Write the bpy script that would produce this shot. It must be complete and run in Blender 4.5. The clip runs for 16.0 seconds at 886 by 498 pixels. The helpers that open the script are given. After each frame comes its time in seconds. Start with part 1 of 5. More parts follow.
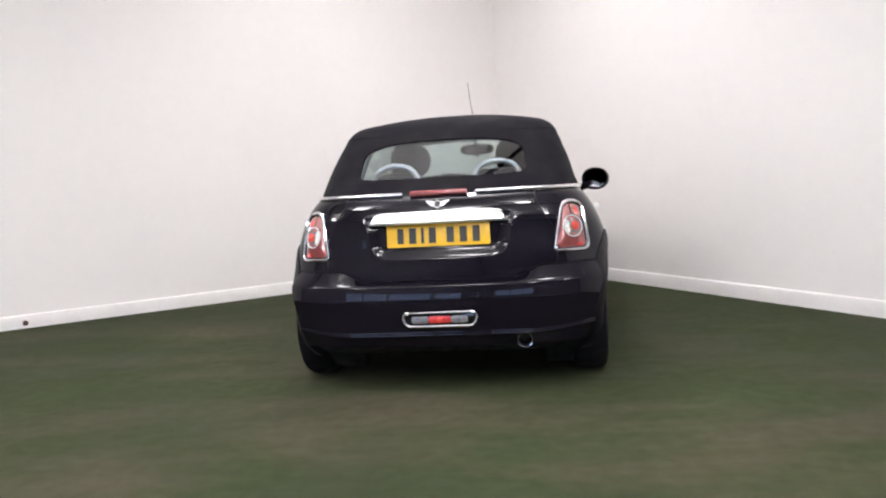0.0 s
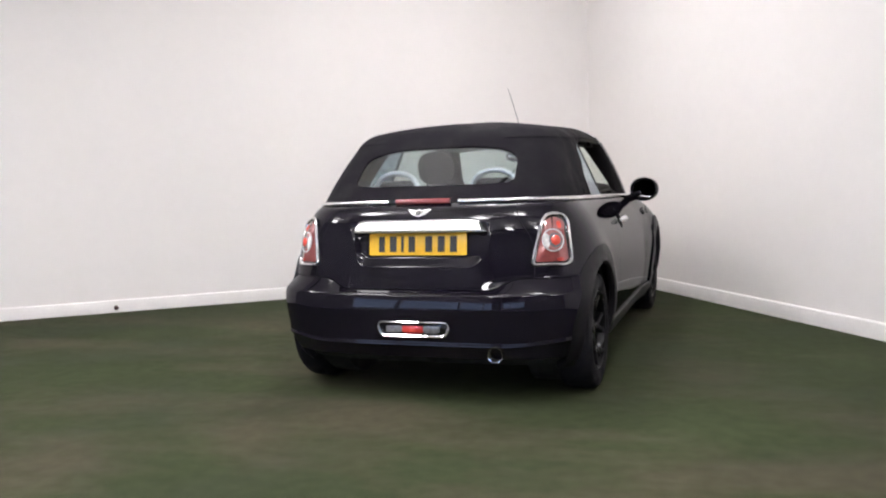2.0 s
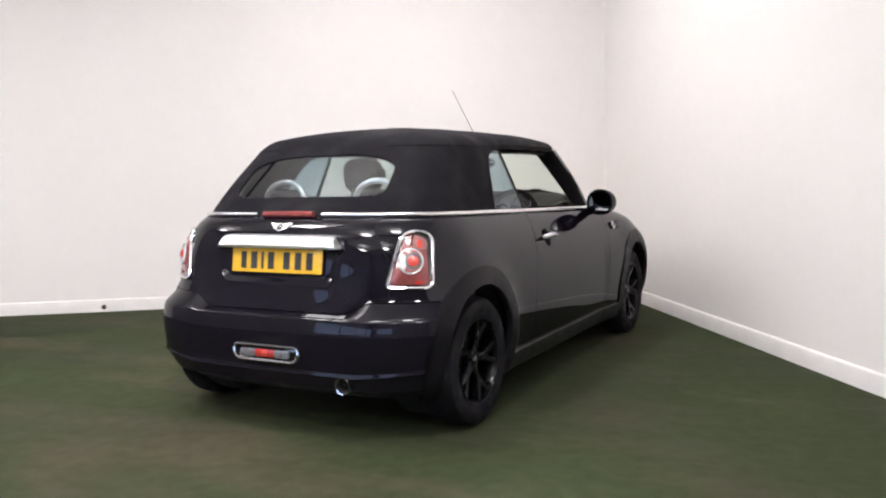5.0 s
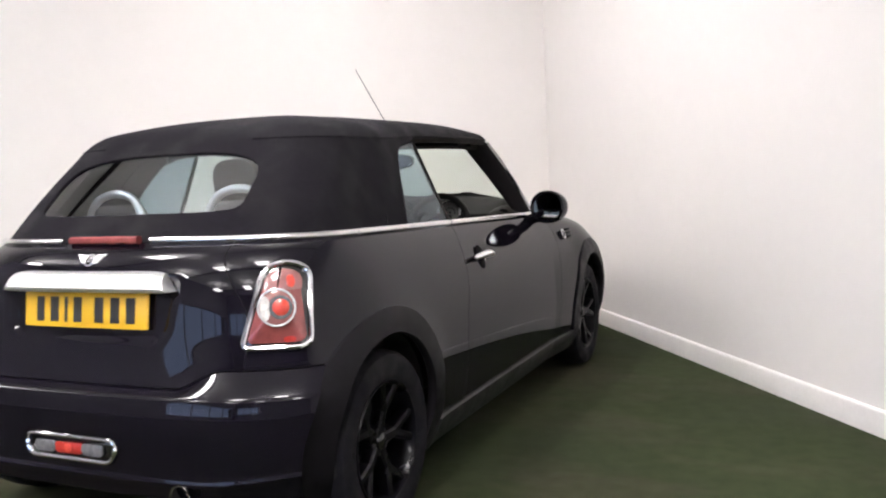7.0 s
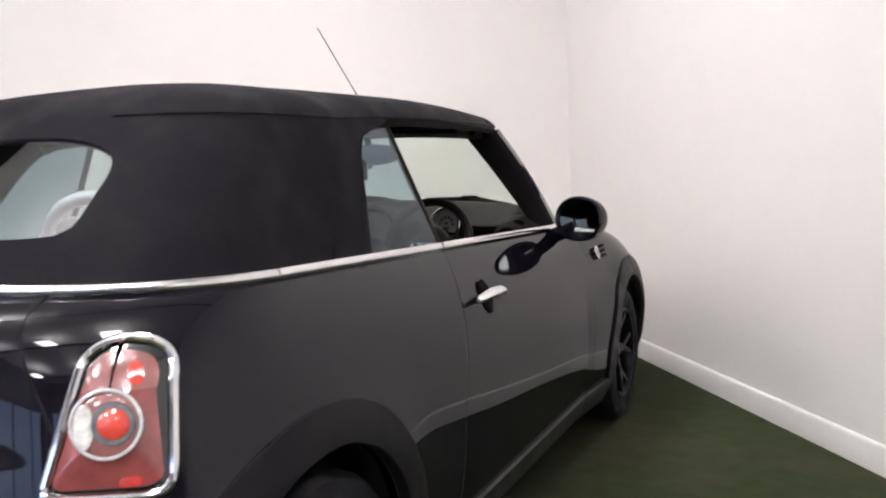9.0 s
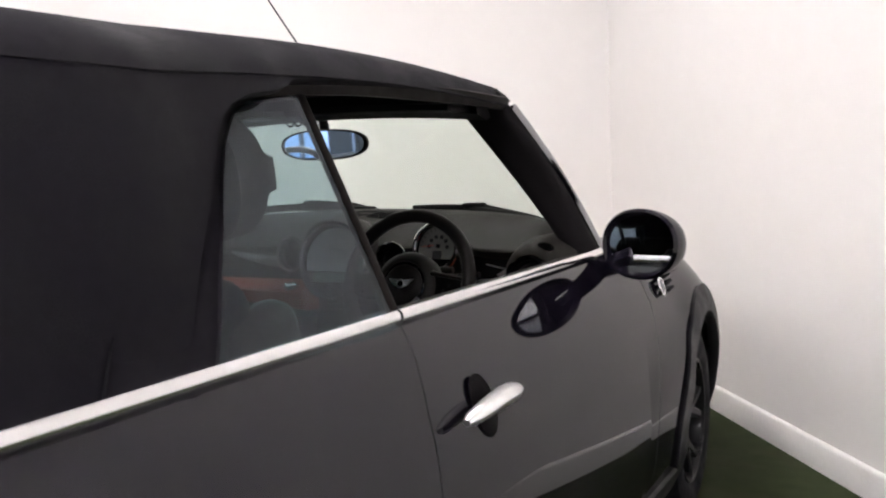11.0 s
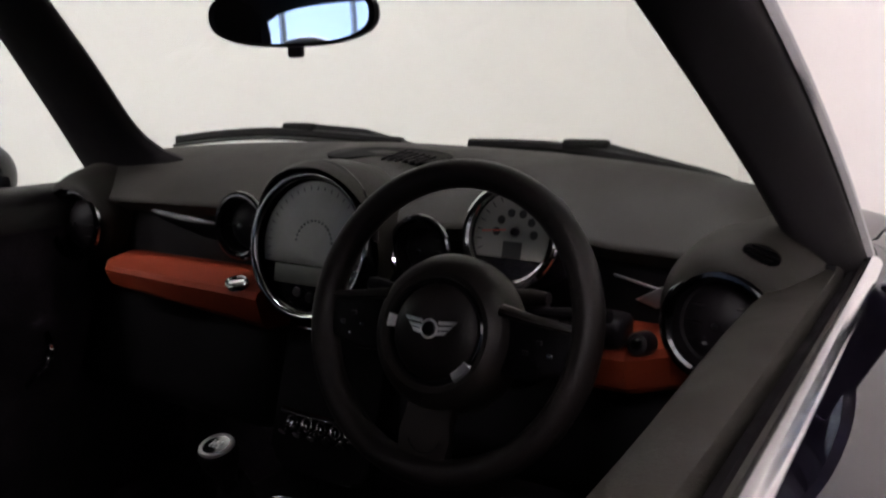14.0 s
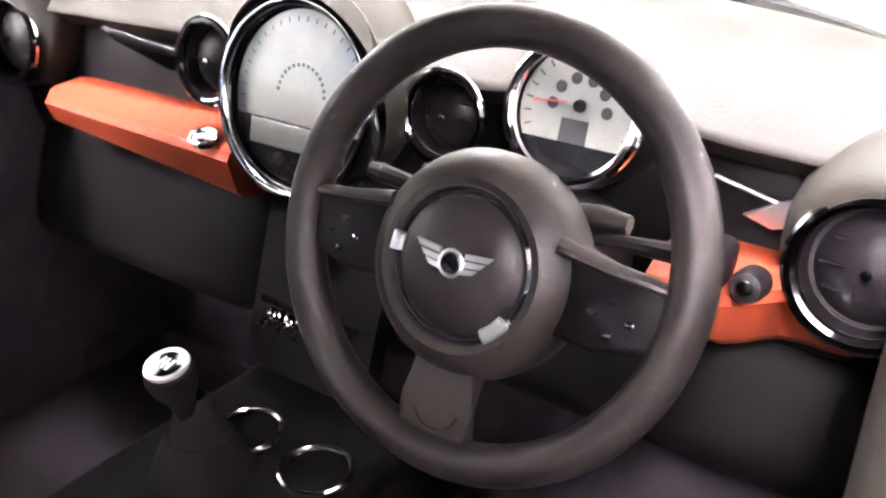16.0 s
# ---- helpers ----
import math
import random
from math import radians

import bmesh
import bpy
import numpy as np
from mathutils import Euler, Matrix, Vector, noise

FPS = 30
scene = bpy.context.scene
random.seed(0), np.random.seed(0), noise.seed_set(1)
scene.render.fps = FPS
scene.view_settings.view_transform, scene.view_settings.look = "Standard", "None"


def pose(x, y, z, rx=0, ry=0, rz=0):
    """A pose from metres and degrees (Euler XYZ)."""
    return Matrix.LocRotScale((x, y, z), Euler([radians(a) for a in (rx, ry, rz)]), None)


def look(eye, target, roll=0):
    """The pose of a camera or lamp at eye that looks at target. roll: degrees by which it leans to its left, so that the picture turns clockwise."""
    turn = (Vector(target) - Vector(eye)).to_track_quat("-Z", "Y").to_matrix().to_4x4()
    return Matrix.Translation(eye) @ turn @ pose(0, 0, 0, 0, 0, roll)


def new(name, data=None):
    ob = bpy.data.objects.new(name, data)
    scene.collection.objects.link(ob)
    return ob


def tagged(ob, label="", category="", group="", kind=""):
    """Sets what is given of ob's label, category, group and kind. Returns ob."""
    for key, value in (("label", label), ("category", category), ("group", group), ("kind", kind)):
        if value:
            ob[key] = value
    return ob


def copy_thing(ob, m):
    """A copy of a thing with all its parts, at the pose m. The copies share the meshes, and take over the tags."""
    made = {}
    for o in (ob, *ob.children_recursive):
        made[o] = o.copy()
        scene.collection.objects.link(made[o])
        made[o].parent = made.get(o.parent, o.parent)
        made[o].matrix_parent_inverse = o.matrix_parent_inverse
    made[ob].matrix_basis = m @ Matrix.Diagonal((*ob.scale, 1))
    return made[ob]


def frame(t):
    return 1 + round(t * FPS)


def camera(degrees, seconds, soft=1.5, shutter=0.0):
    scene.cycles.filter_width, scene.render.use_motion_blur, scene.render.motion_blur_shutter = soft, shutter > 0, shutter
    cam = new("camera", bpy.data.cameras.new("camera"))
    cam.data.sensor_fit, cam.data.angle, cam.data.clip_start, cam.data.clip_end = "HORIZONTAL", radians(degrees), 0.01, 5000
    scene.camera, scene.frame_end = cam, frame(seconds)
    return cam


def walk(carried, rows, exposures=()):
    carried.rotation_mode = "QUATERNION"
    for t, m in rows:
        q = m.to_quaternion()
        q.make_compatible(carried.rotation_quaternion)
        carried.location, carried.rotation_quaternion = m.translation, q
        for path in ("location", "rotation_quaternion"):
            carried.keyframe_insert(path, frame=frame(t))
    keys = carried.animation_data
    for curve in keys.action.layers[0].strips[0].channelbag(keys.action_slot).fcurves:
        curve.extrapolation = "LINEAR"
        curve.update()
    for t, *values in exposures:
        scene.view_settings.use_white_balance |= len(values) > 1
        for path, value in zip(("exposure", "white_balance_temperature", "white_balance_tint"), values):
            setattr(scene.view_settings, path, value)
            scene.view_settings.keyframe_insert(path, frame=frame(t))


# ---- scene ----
cam = camera(55.5, 16.0, soft=2.1, shutter=0.4)
PATH = [
    (0, (0.629, -4.096, 1.135), (0.34, -2.127, 0.936), -3.4),
    (0.5, (0.826, -4.049, 1.114), (0.436, -2.096, 0.938), -3.4),
    (1, (1.024, -3.977, 1.119), (0.541, -2.046, 0.931), -3.1),
    (1.5, (1.273, -3.885, 1.115), (0.695, -1.979, 0.934), -2.8),
    (2, (1.562, -3.817, 1.138), (0.872, -1.949, 0.957), -2.2),
    (2.5, (1.751, -3.716, 1.129), (0.992, -1.875, 0.952), -2.3),
    (3, (1.911, -3.613, 1.156), (1.052, -1.816, 0.981), -1.7),
    (3.5, (2.149, -3.489, 1.147), (1.212, -1.729, 0.986), -2.1),
    (4, (2.412, -3.361, 1.173), (1.424, -1.631, 1.002), -1.3),
    (4.2, (2.457, -3.304, 1.173), (1.486, -1.564, 0.996), -1.0),
    (5.25, (2.515, -2.815, 1.158), (1.572, -1.068, 0.984), -1.5),
    (6.3, (2.279, -2.211, 1.143), (1.4, -0.423, 0.971), -2.0),
    (6.5, (2.223, -2.09, 1.16), (1.351, -0.298, 0.986), -1.9),
    (7, (2.118, -1.855, 1.156), (1.284, -0.045, 0.979), -2.8),
    (7.5, (2.04, -1.55, 1.16), (1.202, 0.257, 0.985), -3.2),
    (8, (1.943, -1.302, 1.162), (1.077, 0.491, 0.981), -2.6),
    (8.5, (1.808, -1.033, 1.17), (0.949, 0.763, 0.985), -2.3),
    (9, (1.701, -0.803, 1.176), (0.85, 0.997, 0.981), -2.3),
    (9.2, (1.686, -0.7, 1.178), (0.829, 1.096, 0.983), -2.4),
    (11.3, (1.273, 0.349, 1.2), (0.349, 2.107, 0.969), -2.6),
    (11.5, (1.236, 0.428, 1.213), (0.302, 2.181, 0.978), -2.7),
    (12, (1.129, 0.65, 1.205), (0.158, 2.384, 0.976), -2.1),
    (12.5, (0.992, 0.854, 1.22), (0.019, 2.579, 0.947), -1.5),
    (13, (0.91, 0.995, 1.213), (-0.056, 2.724, 0.933), -1.3),
    (13.5, (0.84, 1.129, 1.183), (-0.179, 2.824, 0.884), -1.2),
    (14, (0.788, 1.229, 1.164), (-0.239, 2.891, 0.737), -1.1),
    (14.5, (0.756, 1.301, 1.177), (-0.274, 2.905, 0.573), -3.1),
    (15, (0.713, 1.359, 1.177), (-0.268, 2.962, 0.492), -3.4),
    (15.5, (0.664, 1.428, 1.173), (-0.322, 2.994, 0.415), -2.1),
    (16, (0.614, 1.491, 1.164), (-0.367, 3.002, 0.294), 1.6),
]
EXPOSURES = [(0.0, 0.06, 6620, 14), (1.0, 0.0, 6620, 14), (7.0, 0.17, 6740, 14), (9.0, 0.1, 6730, 14), (11.5, 0.25, 6720, 14), (13.0, 0.17, 6760, 15), (13.5, 0.05, 6800, 16), (14.1, 0.45, 6780, 22), (14.5, 2.25, 6600, 25), (15.0, 3.4, 6600, 26), (15.5, 3.95, 6700, 25), (16.0, 4.55, 6800, 25)]
walk(cam, [(t, look(eye, target, roll)) for t, eye, target, roll in PATH], EXPOSURES)

# ---- world and light ----
world = bpy.data.worlds.new("world")
world.use_nodes = True
scene.world = world
world.node_tree.nodes["Background"].inputs["Color"].default_value = (0.55, 0.62, 0.75, 1)
world.node_tree.nodes["Background"].inputs["Strength"].default_value = 0.3
LAMP_POWER = 62.0

# ---- materials ----
def mat(name, colour, rough=0.5, metal=0.0, coat=0.0, vary=0.0, scale=8.0, bump=0.0, bscale=60.0, spec=0.5, glow=0.0, fine=0.0):
    """A surface with variation at two scales (vary over scale, fine over ten times that) and a fine relief."""
    m = bpy.data.materials.new(name)
    m.use_nodes = True
    t = m.node_tree
    p = t.nodes["Principled BSDF"]
    p.inputs["Base Color"].default_value = (*colour, 1)
    p.inputs["Roughness"].default_value = rough
    p.inputs["Metallic"].default_value = metal
    p.inputs["Specular IOR Level"].default_value = spec
    p.inputs["Coat Weight"].default_value = coat
    p.inputs["Coat Roughness"].default_value = 0.02
    p.inputs["Coat IOR"].default_value = 1.5
    if glow:
        p.inputs["Emission Color"].default_value = (*colour, 1)
        p.inputs["Emission Strength"].default_value = glow
    co = t.nodes.new("ShaderNodeTexCoord").outputs["Object"]
    if vary or fine:
        n1, n2 = t.nodes.new("ShaderNodeTexNoise"), t.nodes.new("ShaderNodeTexNoise")
        n1.inputs["Scale"].default_value, n2.inputs["Scale"].default_value = scale, scale * 12
        n1.inputs["Detail"].default_value = n2.inputs["Detail"].default_value = 5
        t.links.new(co, n1.inputs["Vector"]), t.links.new(co, n2.inputs["Vector"])
        r1, r2 = t.nodes.new("ShaderNodeMapRange"), t.nodes.new("ShaderNodeMapRange")
        for r, n, amount in ((r1, n1, vary), (r2, n2, fine or vary * 0.6)):
            r.inputs["From Min"].default_value, r.inputs["From Max"].default_value = 0.3, 0.7
            r.inputs["To Min"].default_value, r.inputs["To Max"].default_value = 1 - amount, 1 + amount
            t.links.new(n.outputs["Fac"], r.inputs["Value"])
        mul = t.nodes.new("ShaderNodeMath")
        mul.operation = "MULTIPLY"
        t.links.new(r1.outputs[0], mul.inputs[0]), t.links.new(r2.outputs[0], mul.inputs[1])
        mix = t.nodes.new("ShaderNodeVectorMath")
        mix.operation = "SCALE"
        mix.inputs[0].default_value = colour
        t.links.new(mul.outputs[0], mix.inputs["Scale"])
        t.links.new(mix.outputs[0], p.inputs["Base Color"])
        rr = t.nodes.new("ShaderNodeMath")
        rr.operation = "MULTIPLY"
        rr.inputs[1].default_value = rough
        t.links.new(r1.outputs[0], rr.inputs[0]), t.links.new(rr.outputs[0], p.inputs["Roughness"])
    if bump:
        nb, b = t.nodes.new("ShaderNodeTexNoise"), t.nodes.new("ShaderNodeBump")
        nb.inputs["Scale"].default_value, nb.inputs["Detail"].default_value = bscale, 4
        b.inputs["Strength"].default_value, b.inputs["Distance"].default_value = bump, 0.004
        t.links.new(co, nb.inputs["Vector"])
        t.links.new(nb.outputs["Fac"], b.inputs["Height"])
        t.links.new(b.outputs["Normal"], p.inputs["Normal"])
    return m


def glass(name, tint, gloss=(1, 1, 1), base=0.06):
    """A thin pane: it lets tinted light straight through and mirrors by Fresnel."""
    m = bpy.data.materials.new(name)
    m.use_nodes = True
    t = m.node_tree
    t.nodes.remove(t.nodes["Principled BSDF"])
    tr, gl, mx, lw, pw, ad = (t.nodes.new("ShaderNode" + k) for k in ("BsdfTransparent", "BsdfGlossy", "MixShader", "LayerWeight", "Math", "Math"))
    tr.inputs["Color"].default_value = (*tint, 1)
    gl.inputs["Roughness"].default_value = 0.02
    gl.inputs["Color"].default_value = (*gloss, 1)
    lw.inputs["Blend"].default_value = 0.5
    pw.operation, ad.operation = "POWER", "MULTIPLY_ADD"
    pw.inputs[1].default_value, ad.inputs[1].default_value, ad.inputs[2].default_value = 4.5, 0.9, base
    t.links.new(lw.outputs["Facing"], pw.inputs[0]), t.links.new(pw.outputs[0], ad.inputs[0])
    t.links.new(ad.outputs[0], mx.inputs[0]), t.links.new(tr.outputs[0], mx.inputs[1]), t.links.new(gl.outputs[0], mx.inputs[2])
    t.links.new(mx.outputs[0], t.nodes["Material Output"].inputs["Surface"])
    return m


PAINT = mat("black_paint", (0.0048, 0.0039, 0.0070), 0.45, coat=0.58, spec=0.0)
UNDER = mat("underbody", (0.008, 0.008, 0.008), 0.8, vary=0.3)
CLAD = mat("arch_plastic", (0.0064, 0.0056, 0.0074), 0.45, vary=0.2, scale=20, bump=0.1, bscale=400, spec=0.14)
CLOTH = mat("hood_cloth", (0.0052, 0.0043, 0.0068), 0.9, vary=0.25, scale=6, bump=0.35, bscale=700, spec=0.15)
CHROME = mat("chrome", (0.82, 0.82, 0.83), 0.08, metal=1.0, vary=0.04, scale=15)
STRIP = mat("strip_chrome", (0.86, 0.85, 0.85), 0.2, metal=1.0, vary=0.05, scale=15)
SATIN = mat("satin_chrome", (0.88, 0.88, 0.88), 0.36, metal=1.0, vary=0.04, scale=15)
SILLM = mat("sill_plastic", (0.0105, 0.0100, 0.0115), 0.42, vary=0.15, scale=20, bump=0.05, bscale=400)
TYRE = mat("tyre_rubber", (0.0042, 0.0038, 0.0062), 0.8, spec=0.2, vary=0.25, scale=15, bump=0.2, bscale=150)
SEALM = mat("window_rubber", (0.0050, 0.0036, 0.0033), 0.6, spec=0.07, vary=0.15, scale=30)
RIM = mat("black_rim", (0.0026, 0.0024, 0.0040), 0.3, coat=0.14, spec=0.14, vary=0.2, scale=12)
RED_LENS = mat("red_lens", (0.23, 0.052, 0.050), 0.12, coat=1.0, vary=0.15, scale=30)
RED_BULB = mat("red_bulb", (0.60, 0.06, 0.04), 0.15, coat=1.0, vary=0.1, scale=60)
PINK_LENS = mat("pink_lens", (0.27, 0.105, 0.10), 0.12, coat=1.0, vary=0.15, scale=30)
PALE_LENS = mat("pale_lens", (0.30, 0.12, 0.115), 0.1, coat=1.0, vary=0.1, scale=50)
CLEAR_LENS = mat("clear_lens", (0.55, 0.55, 0.56), 0.12, coat=1.0, vary=0.2, scale=60)
SMOKE_LENS = mat("smoked_lens", (0.13, 0.13, 0.14), 0.12, coat=1.0, vary=0.25, scale=60)
FOG_RED = mat("fog_red", (0.42, 0.03, 0.025), 0.12, coat=1.0, vary=0.2, scale=60)
YELLOW = mat("plate_yellow", (0.80, 0.47, 0.03), 0.35, coat=0.3, vary=0.06, scale=20)
INK = mat("plate_ink", (0.02, 0.02, 0.02), 0.5, vary=0.1)
GLASS = glass("windscreen_glass", (0.79, 0.87, 0.81))
TINT = glass("rear_glass", (0.54, 0.63, 0.66), base=0.15)
SIDE_TINT = glass("side_glass", (0.38, 0.49, 0.53), (0.84, 0.92, 1.0), 0.038)
MIRROR = mat("mirror_glass", (0.75, 0.77, 0.8), 0.02, metal=1.0)
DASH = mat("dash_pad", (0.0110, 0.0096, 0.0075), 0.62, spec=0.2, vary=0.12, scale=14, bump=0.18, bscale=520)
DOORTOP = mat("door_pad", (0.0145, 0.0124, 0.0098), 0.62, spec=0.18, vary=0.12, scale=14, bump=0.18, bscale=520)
PILLARM = mat("pillar_trim_plastic", (0.0080, 0.0067, 0.0074), 0.7, spec=0.10, vary=0.15, scale=14, bump=0.1, bscale=500)
SMOKED = mat("smoked_chrome", (0.27, 0.27, 0.28), 0.1, metal=1.0, vary=0.06, scale=20)
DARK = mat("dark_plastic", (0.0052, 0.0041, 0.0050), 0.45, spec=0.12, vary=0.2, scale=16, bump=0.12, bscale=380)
GLOSSY = mat("piano_black", (0.006, 0.006, 0.007), 0.1, coat=0.8, vary=0.1, scale=8)
LEATHER = mat("black_leather", (0.0072, 0.0056, 0.0058), 0.45, spec=0.13, vary=0.2, scale=18, bump=0.12, bscale=320)
ORANGE = mat("orange_trim", (0.118, 0.0180, 0.0070), 0.6, spec=0.10, vary=0.07, scale=12, bump=0.08, bscale=300)
DIAL = mat("dial_face", (0.25, 0.25, 0.225), 0.5, vary=0.06, scale=20)
SILVER = mat("satin_silver", (0.42, 0.42, 0.42), 0.42, metal=0.9, vary=0.1, scale=20)
SEATCLOTH = mat("seat_cloth", (0.0036, 0.0028, 0.0034), 0.85, spec=0.06, vary=0.25, scale=12)
CARPET = mat("car_carpet", (0.016, 0.0125, 0.0155), 0.95, spec=0.03, vary=0.3, scale=25, bump=0.1, bscale=200)
NEEDLE = mat("needle_red", (0.7, 0.08, 0.05), 0.4, vary=0.05)
WALLM = mat("wall_paint", (0.808, 0.772, 0.740), 0.75, vary=0.014, scale=0.9, bump=0.02, bscale=90)
FELT = mat("lining_felt", (0.024, 0.019, 0.024), 0.95, spec=0.03, vary=0.3, scale=20, bump=0.08, bscale=200)
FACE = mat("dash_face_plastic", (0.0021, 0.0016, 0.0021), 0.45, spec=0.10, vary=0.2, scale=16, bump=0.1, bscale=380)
# a darker copy of DARK, with the lower cabin's shade in the colour
LOWDARK = mat("shade_dark_plastic", (0.0018, 0.0014, 0.0018), 0.7, vary=0.2, spec=0.05)
# the unlit depth of the speaker slots, put into a near-black colour
HOLE = mat("slot_shade", (0.0007, 0.0006, 0.0007), 0.9, spec=0.02, vary=0.2, scale=40)
SKIRT = mat("skirting_paint", (0.765, 0.735, 0.705), 0.5, vary=0.04, scale=5, bump=0.04, bscale=40)
CEIL = mat("ceiling_paint", (0.80, 0.79, 0.78), 0.8, vary=0.03, scale=2, bump=0.1, bscale=60)
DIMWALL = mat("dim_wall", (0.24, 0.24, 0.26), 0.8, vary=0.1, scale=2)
PANEL = mat("lamp_diffuser", (0.97, 0.975, 1.0), 0.5, glow=LAMP_POWER)
TURF = mat("turf", (0.0266, 0.0338, 0.0156), 0.95, vary=0.20, scale=1.1, fine=0.13, bump=0.4, bscale=260, spec=0.1)


def worn_turf(m, second):
    """Brownish worn patches over the green."""
    t = m.node_tree
    p = t.nodes["Principled BSDF"]
    link = p.inputs["Base Color"].links[0]
    src = link.from_socket
    co = t.nodes.new("ShaderNodeTexCoord").outputs["Object"]
    n1 = t.nodes.new("ShaderNodeTexNoise")
    n1.inputs["Scale"].default_value, n1.inputs["Detail"].default_value, n1.inputs["Roughness"].default_value = 0.62, 6, 0.60
    r = t.nodes.new("ShaderNodeMapRange")
    r.inputs["From Min"].default_value, r.inputs["From Max"].default_value = 0.48, 0.64
    mix = t.nodes.new("ShaderNodeMix")
    mix.data_type = "RGBA"
    scale = t.nodes.new("ShaderNodeVectorMath")
    scale.operation = "MULTIPLY"
    scale.inputs[1].default_value = second
    mp = t.nodes.new("ShaderNodeMapping")
    mp.inputs["Rotation"].default_value, mp.inputs["Scale"].default_value = (0, 0, 0.5), (1.0, 2.4, 1.0)
    t.links.new(co, mp.inputs["Vector"]), t.links.new(mp.outputs[0], n1.inputs["Vector"])
    t.links.new(src, scale.inputs[0])
    # a lighter, browner stretch behind the car
    at, far, edge, add = (t.nodes.new("ShaderNode" + k) for k in ("Mapping", "VectorMath", "MapRange", "Math"))
    at.vector_type = "TEXTURE"
    at.inputs["Location"].default_value, at.inputs["Rotation"].default_value, at.inputs["Scale"].default_value = (-1.25, -0.75, 0), (0, 0, 0.12), (1.75, 0.75, 1)
    far.operation = "LENGTH"
    edge.inputs["From Min"].default_value, edge.inputs["From Max"].default_value = 1.15, 0.25
    edge.inputs["To Max"].default_value = 0.10
    t.links.new(co, at.inputs["Vector"]), t.links.new(at.outputs[0], far.inputs[0]), t.links.new(far.outputs["Value"], edge.inputs["Value"])
    t.links.new(n1.outputs["Fac"], add.inputs[0]), t.links.new(edge.outputs[0], add.inputs[1]), t.links.new(add.outputs[0], r.inputs["Value"])
    t.links.new(r.outputs[0], mix.inputs["Factor"])
    t.links.new(src, mix.inputs[6]), t.links.new(scale.outputs[0], mix.inputs[7])
    t.links.new(mix.outputs[2], p.inputs["Base Color"])


worn_turf(TURF, (1.70, 1.22, 1.66))

# ---- mesh helpers ----
def arr(*a):
    return np.array(a, float)


def smooth(a, b, t):
    t = np.clip((np.asarray(t, float) - a) / (b - a), 0, 1)
    return t * t * (3 - 2 * t)


def make(name, verts, faces, material, parent=None, label="", normals=None, flat=False):
    me = bpy.data.meshes.new(name)
    me.from_pydata([tuple(map(float, v)) for v in verts], [], [tuple(int(i) for i in f) for f in faces])
    me.validate()
    me.materials.append(material)
    if not flat:
        me.polygons.foreach_set("use_smooth", [True] * len(me.polygons))
    if normals is not None and len(normals) == len(me.vertices):
        me.normals_split_custom_set_from_vertices([tuple(map(float, n)) for n in normals])
    ob = new(name, me)
    if parent:
        ob.parent = parent
    if label:
        ob["label"] = label
    return ob


def part(name, bm, material, parent=None, label="", sharp=0.6):
    """Links a bmesh as one object under a thing or a part."""
    bmesh.ops.recalc_face_normals(bm, faces=bm.faces)
    for e in bm.edges:
        if len(e.link_faces) == 2 and e.calc_face_angle(0) > sharp:
            e.smooth = False
    for f in bm.faces:
        f.smooth = True
    me = bpy.data.meshes.new(name)
    bm.to_mesh(me)
    bm.free()
    me.materials.append(material)
    ob = new(name, me)
    if parent:
        ob.parent = parent
    if label:
        ob["label"] = label
    return ob


def thing(name, label, category, group="", at=(0, 0, 0), kind=""):
    ob = new(name)
    ob.location = at
    ob.empty_display_size = 0.1
    return tagged(ob, label, category, group, kind)


def box(size, m=None, bevel=0.0, segs=2, bm=None):
    bm = bm or bmesh.new()
    made = bmesh.ops.create_cube(bm, size=1, matrix=(m or Matrix()) @ Matrix.Diagonal((*size, 1)))
    if bevel:
        edges = list({e for v in made["verts"] for e in v.link_edges})
        bmesh.ops.bevel(bm, geom=edges, offset=bevel, segments=segs, profile=0.5, affect="EDGES")
    return bm


def lathe(profile, m=None, segs=48, bm=None, close=False):
    """Turns (radius, height) pairs round the z axis of m."""
    bm = bm or bmesh.new()
    m = m or Matrix()
    rings = []
    for r, h in profile:
        if r < 1e-5:
            rings.append([bm.verts.new(m @ Vector((0, 0, h)))])
        else:
            rings.append([bm.verts.new(m @ Vector((r * math.cos(2 * math.pi * i / segs), r * math.sin(2 * math.pi * i / segs), h))) for i in range(segs)])
    pairs = list(zip(rings, rings[1:])) + ([(rings[-1], rings[0])] if close else [])
    for a, b in pairs:
        for i in range(segs):
            j = (i + 1) % segs
            vs = [a[i % len(a)], a[j % len(a)], b[j % len(b)], b[i % len(b)]]
            vs = list(dict.fromkeys(vs))
            if len(vs) > 2:
                bm.faces.new(vs)
    return bm


def torus(R, r, m=None, segs=64, tube_segs=16, squash=1.0, bm=None):
    return lathe([(R + r * math.cos(2 * math.pi * i / tube_segs), squash * r * math.sin(2 * math.pi * i / tube_segs)) for i in range(tube_segs)], m, segs, bm, close=True)


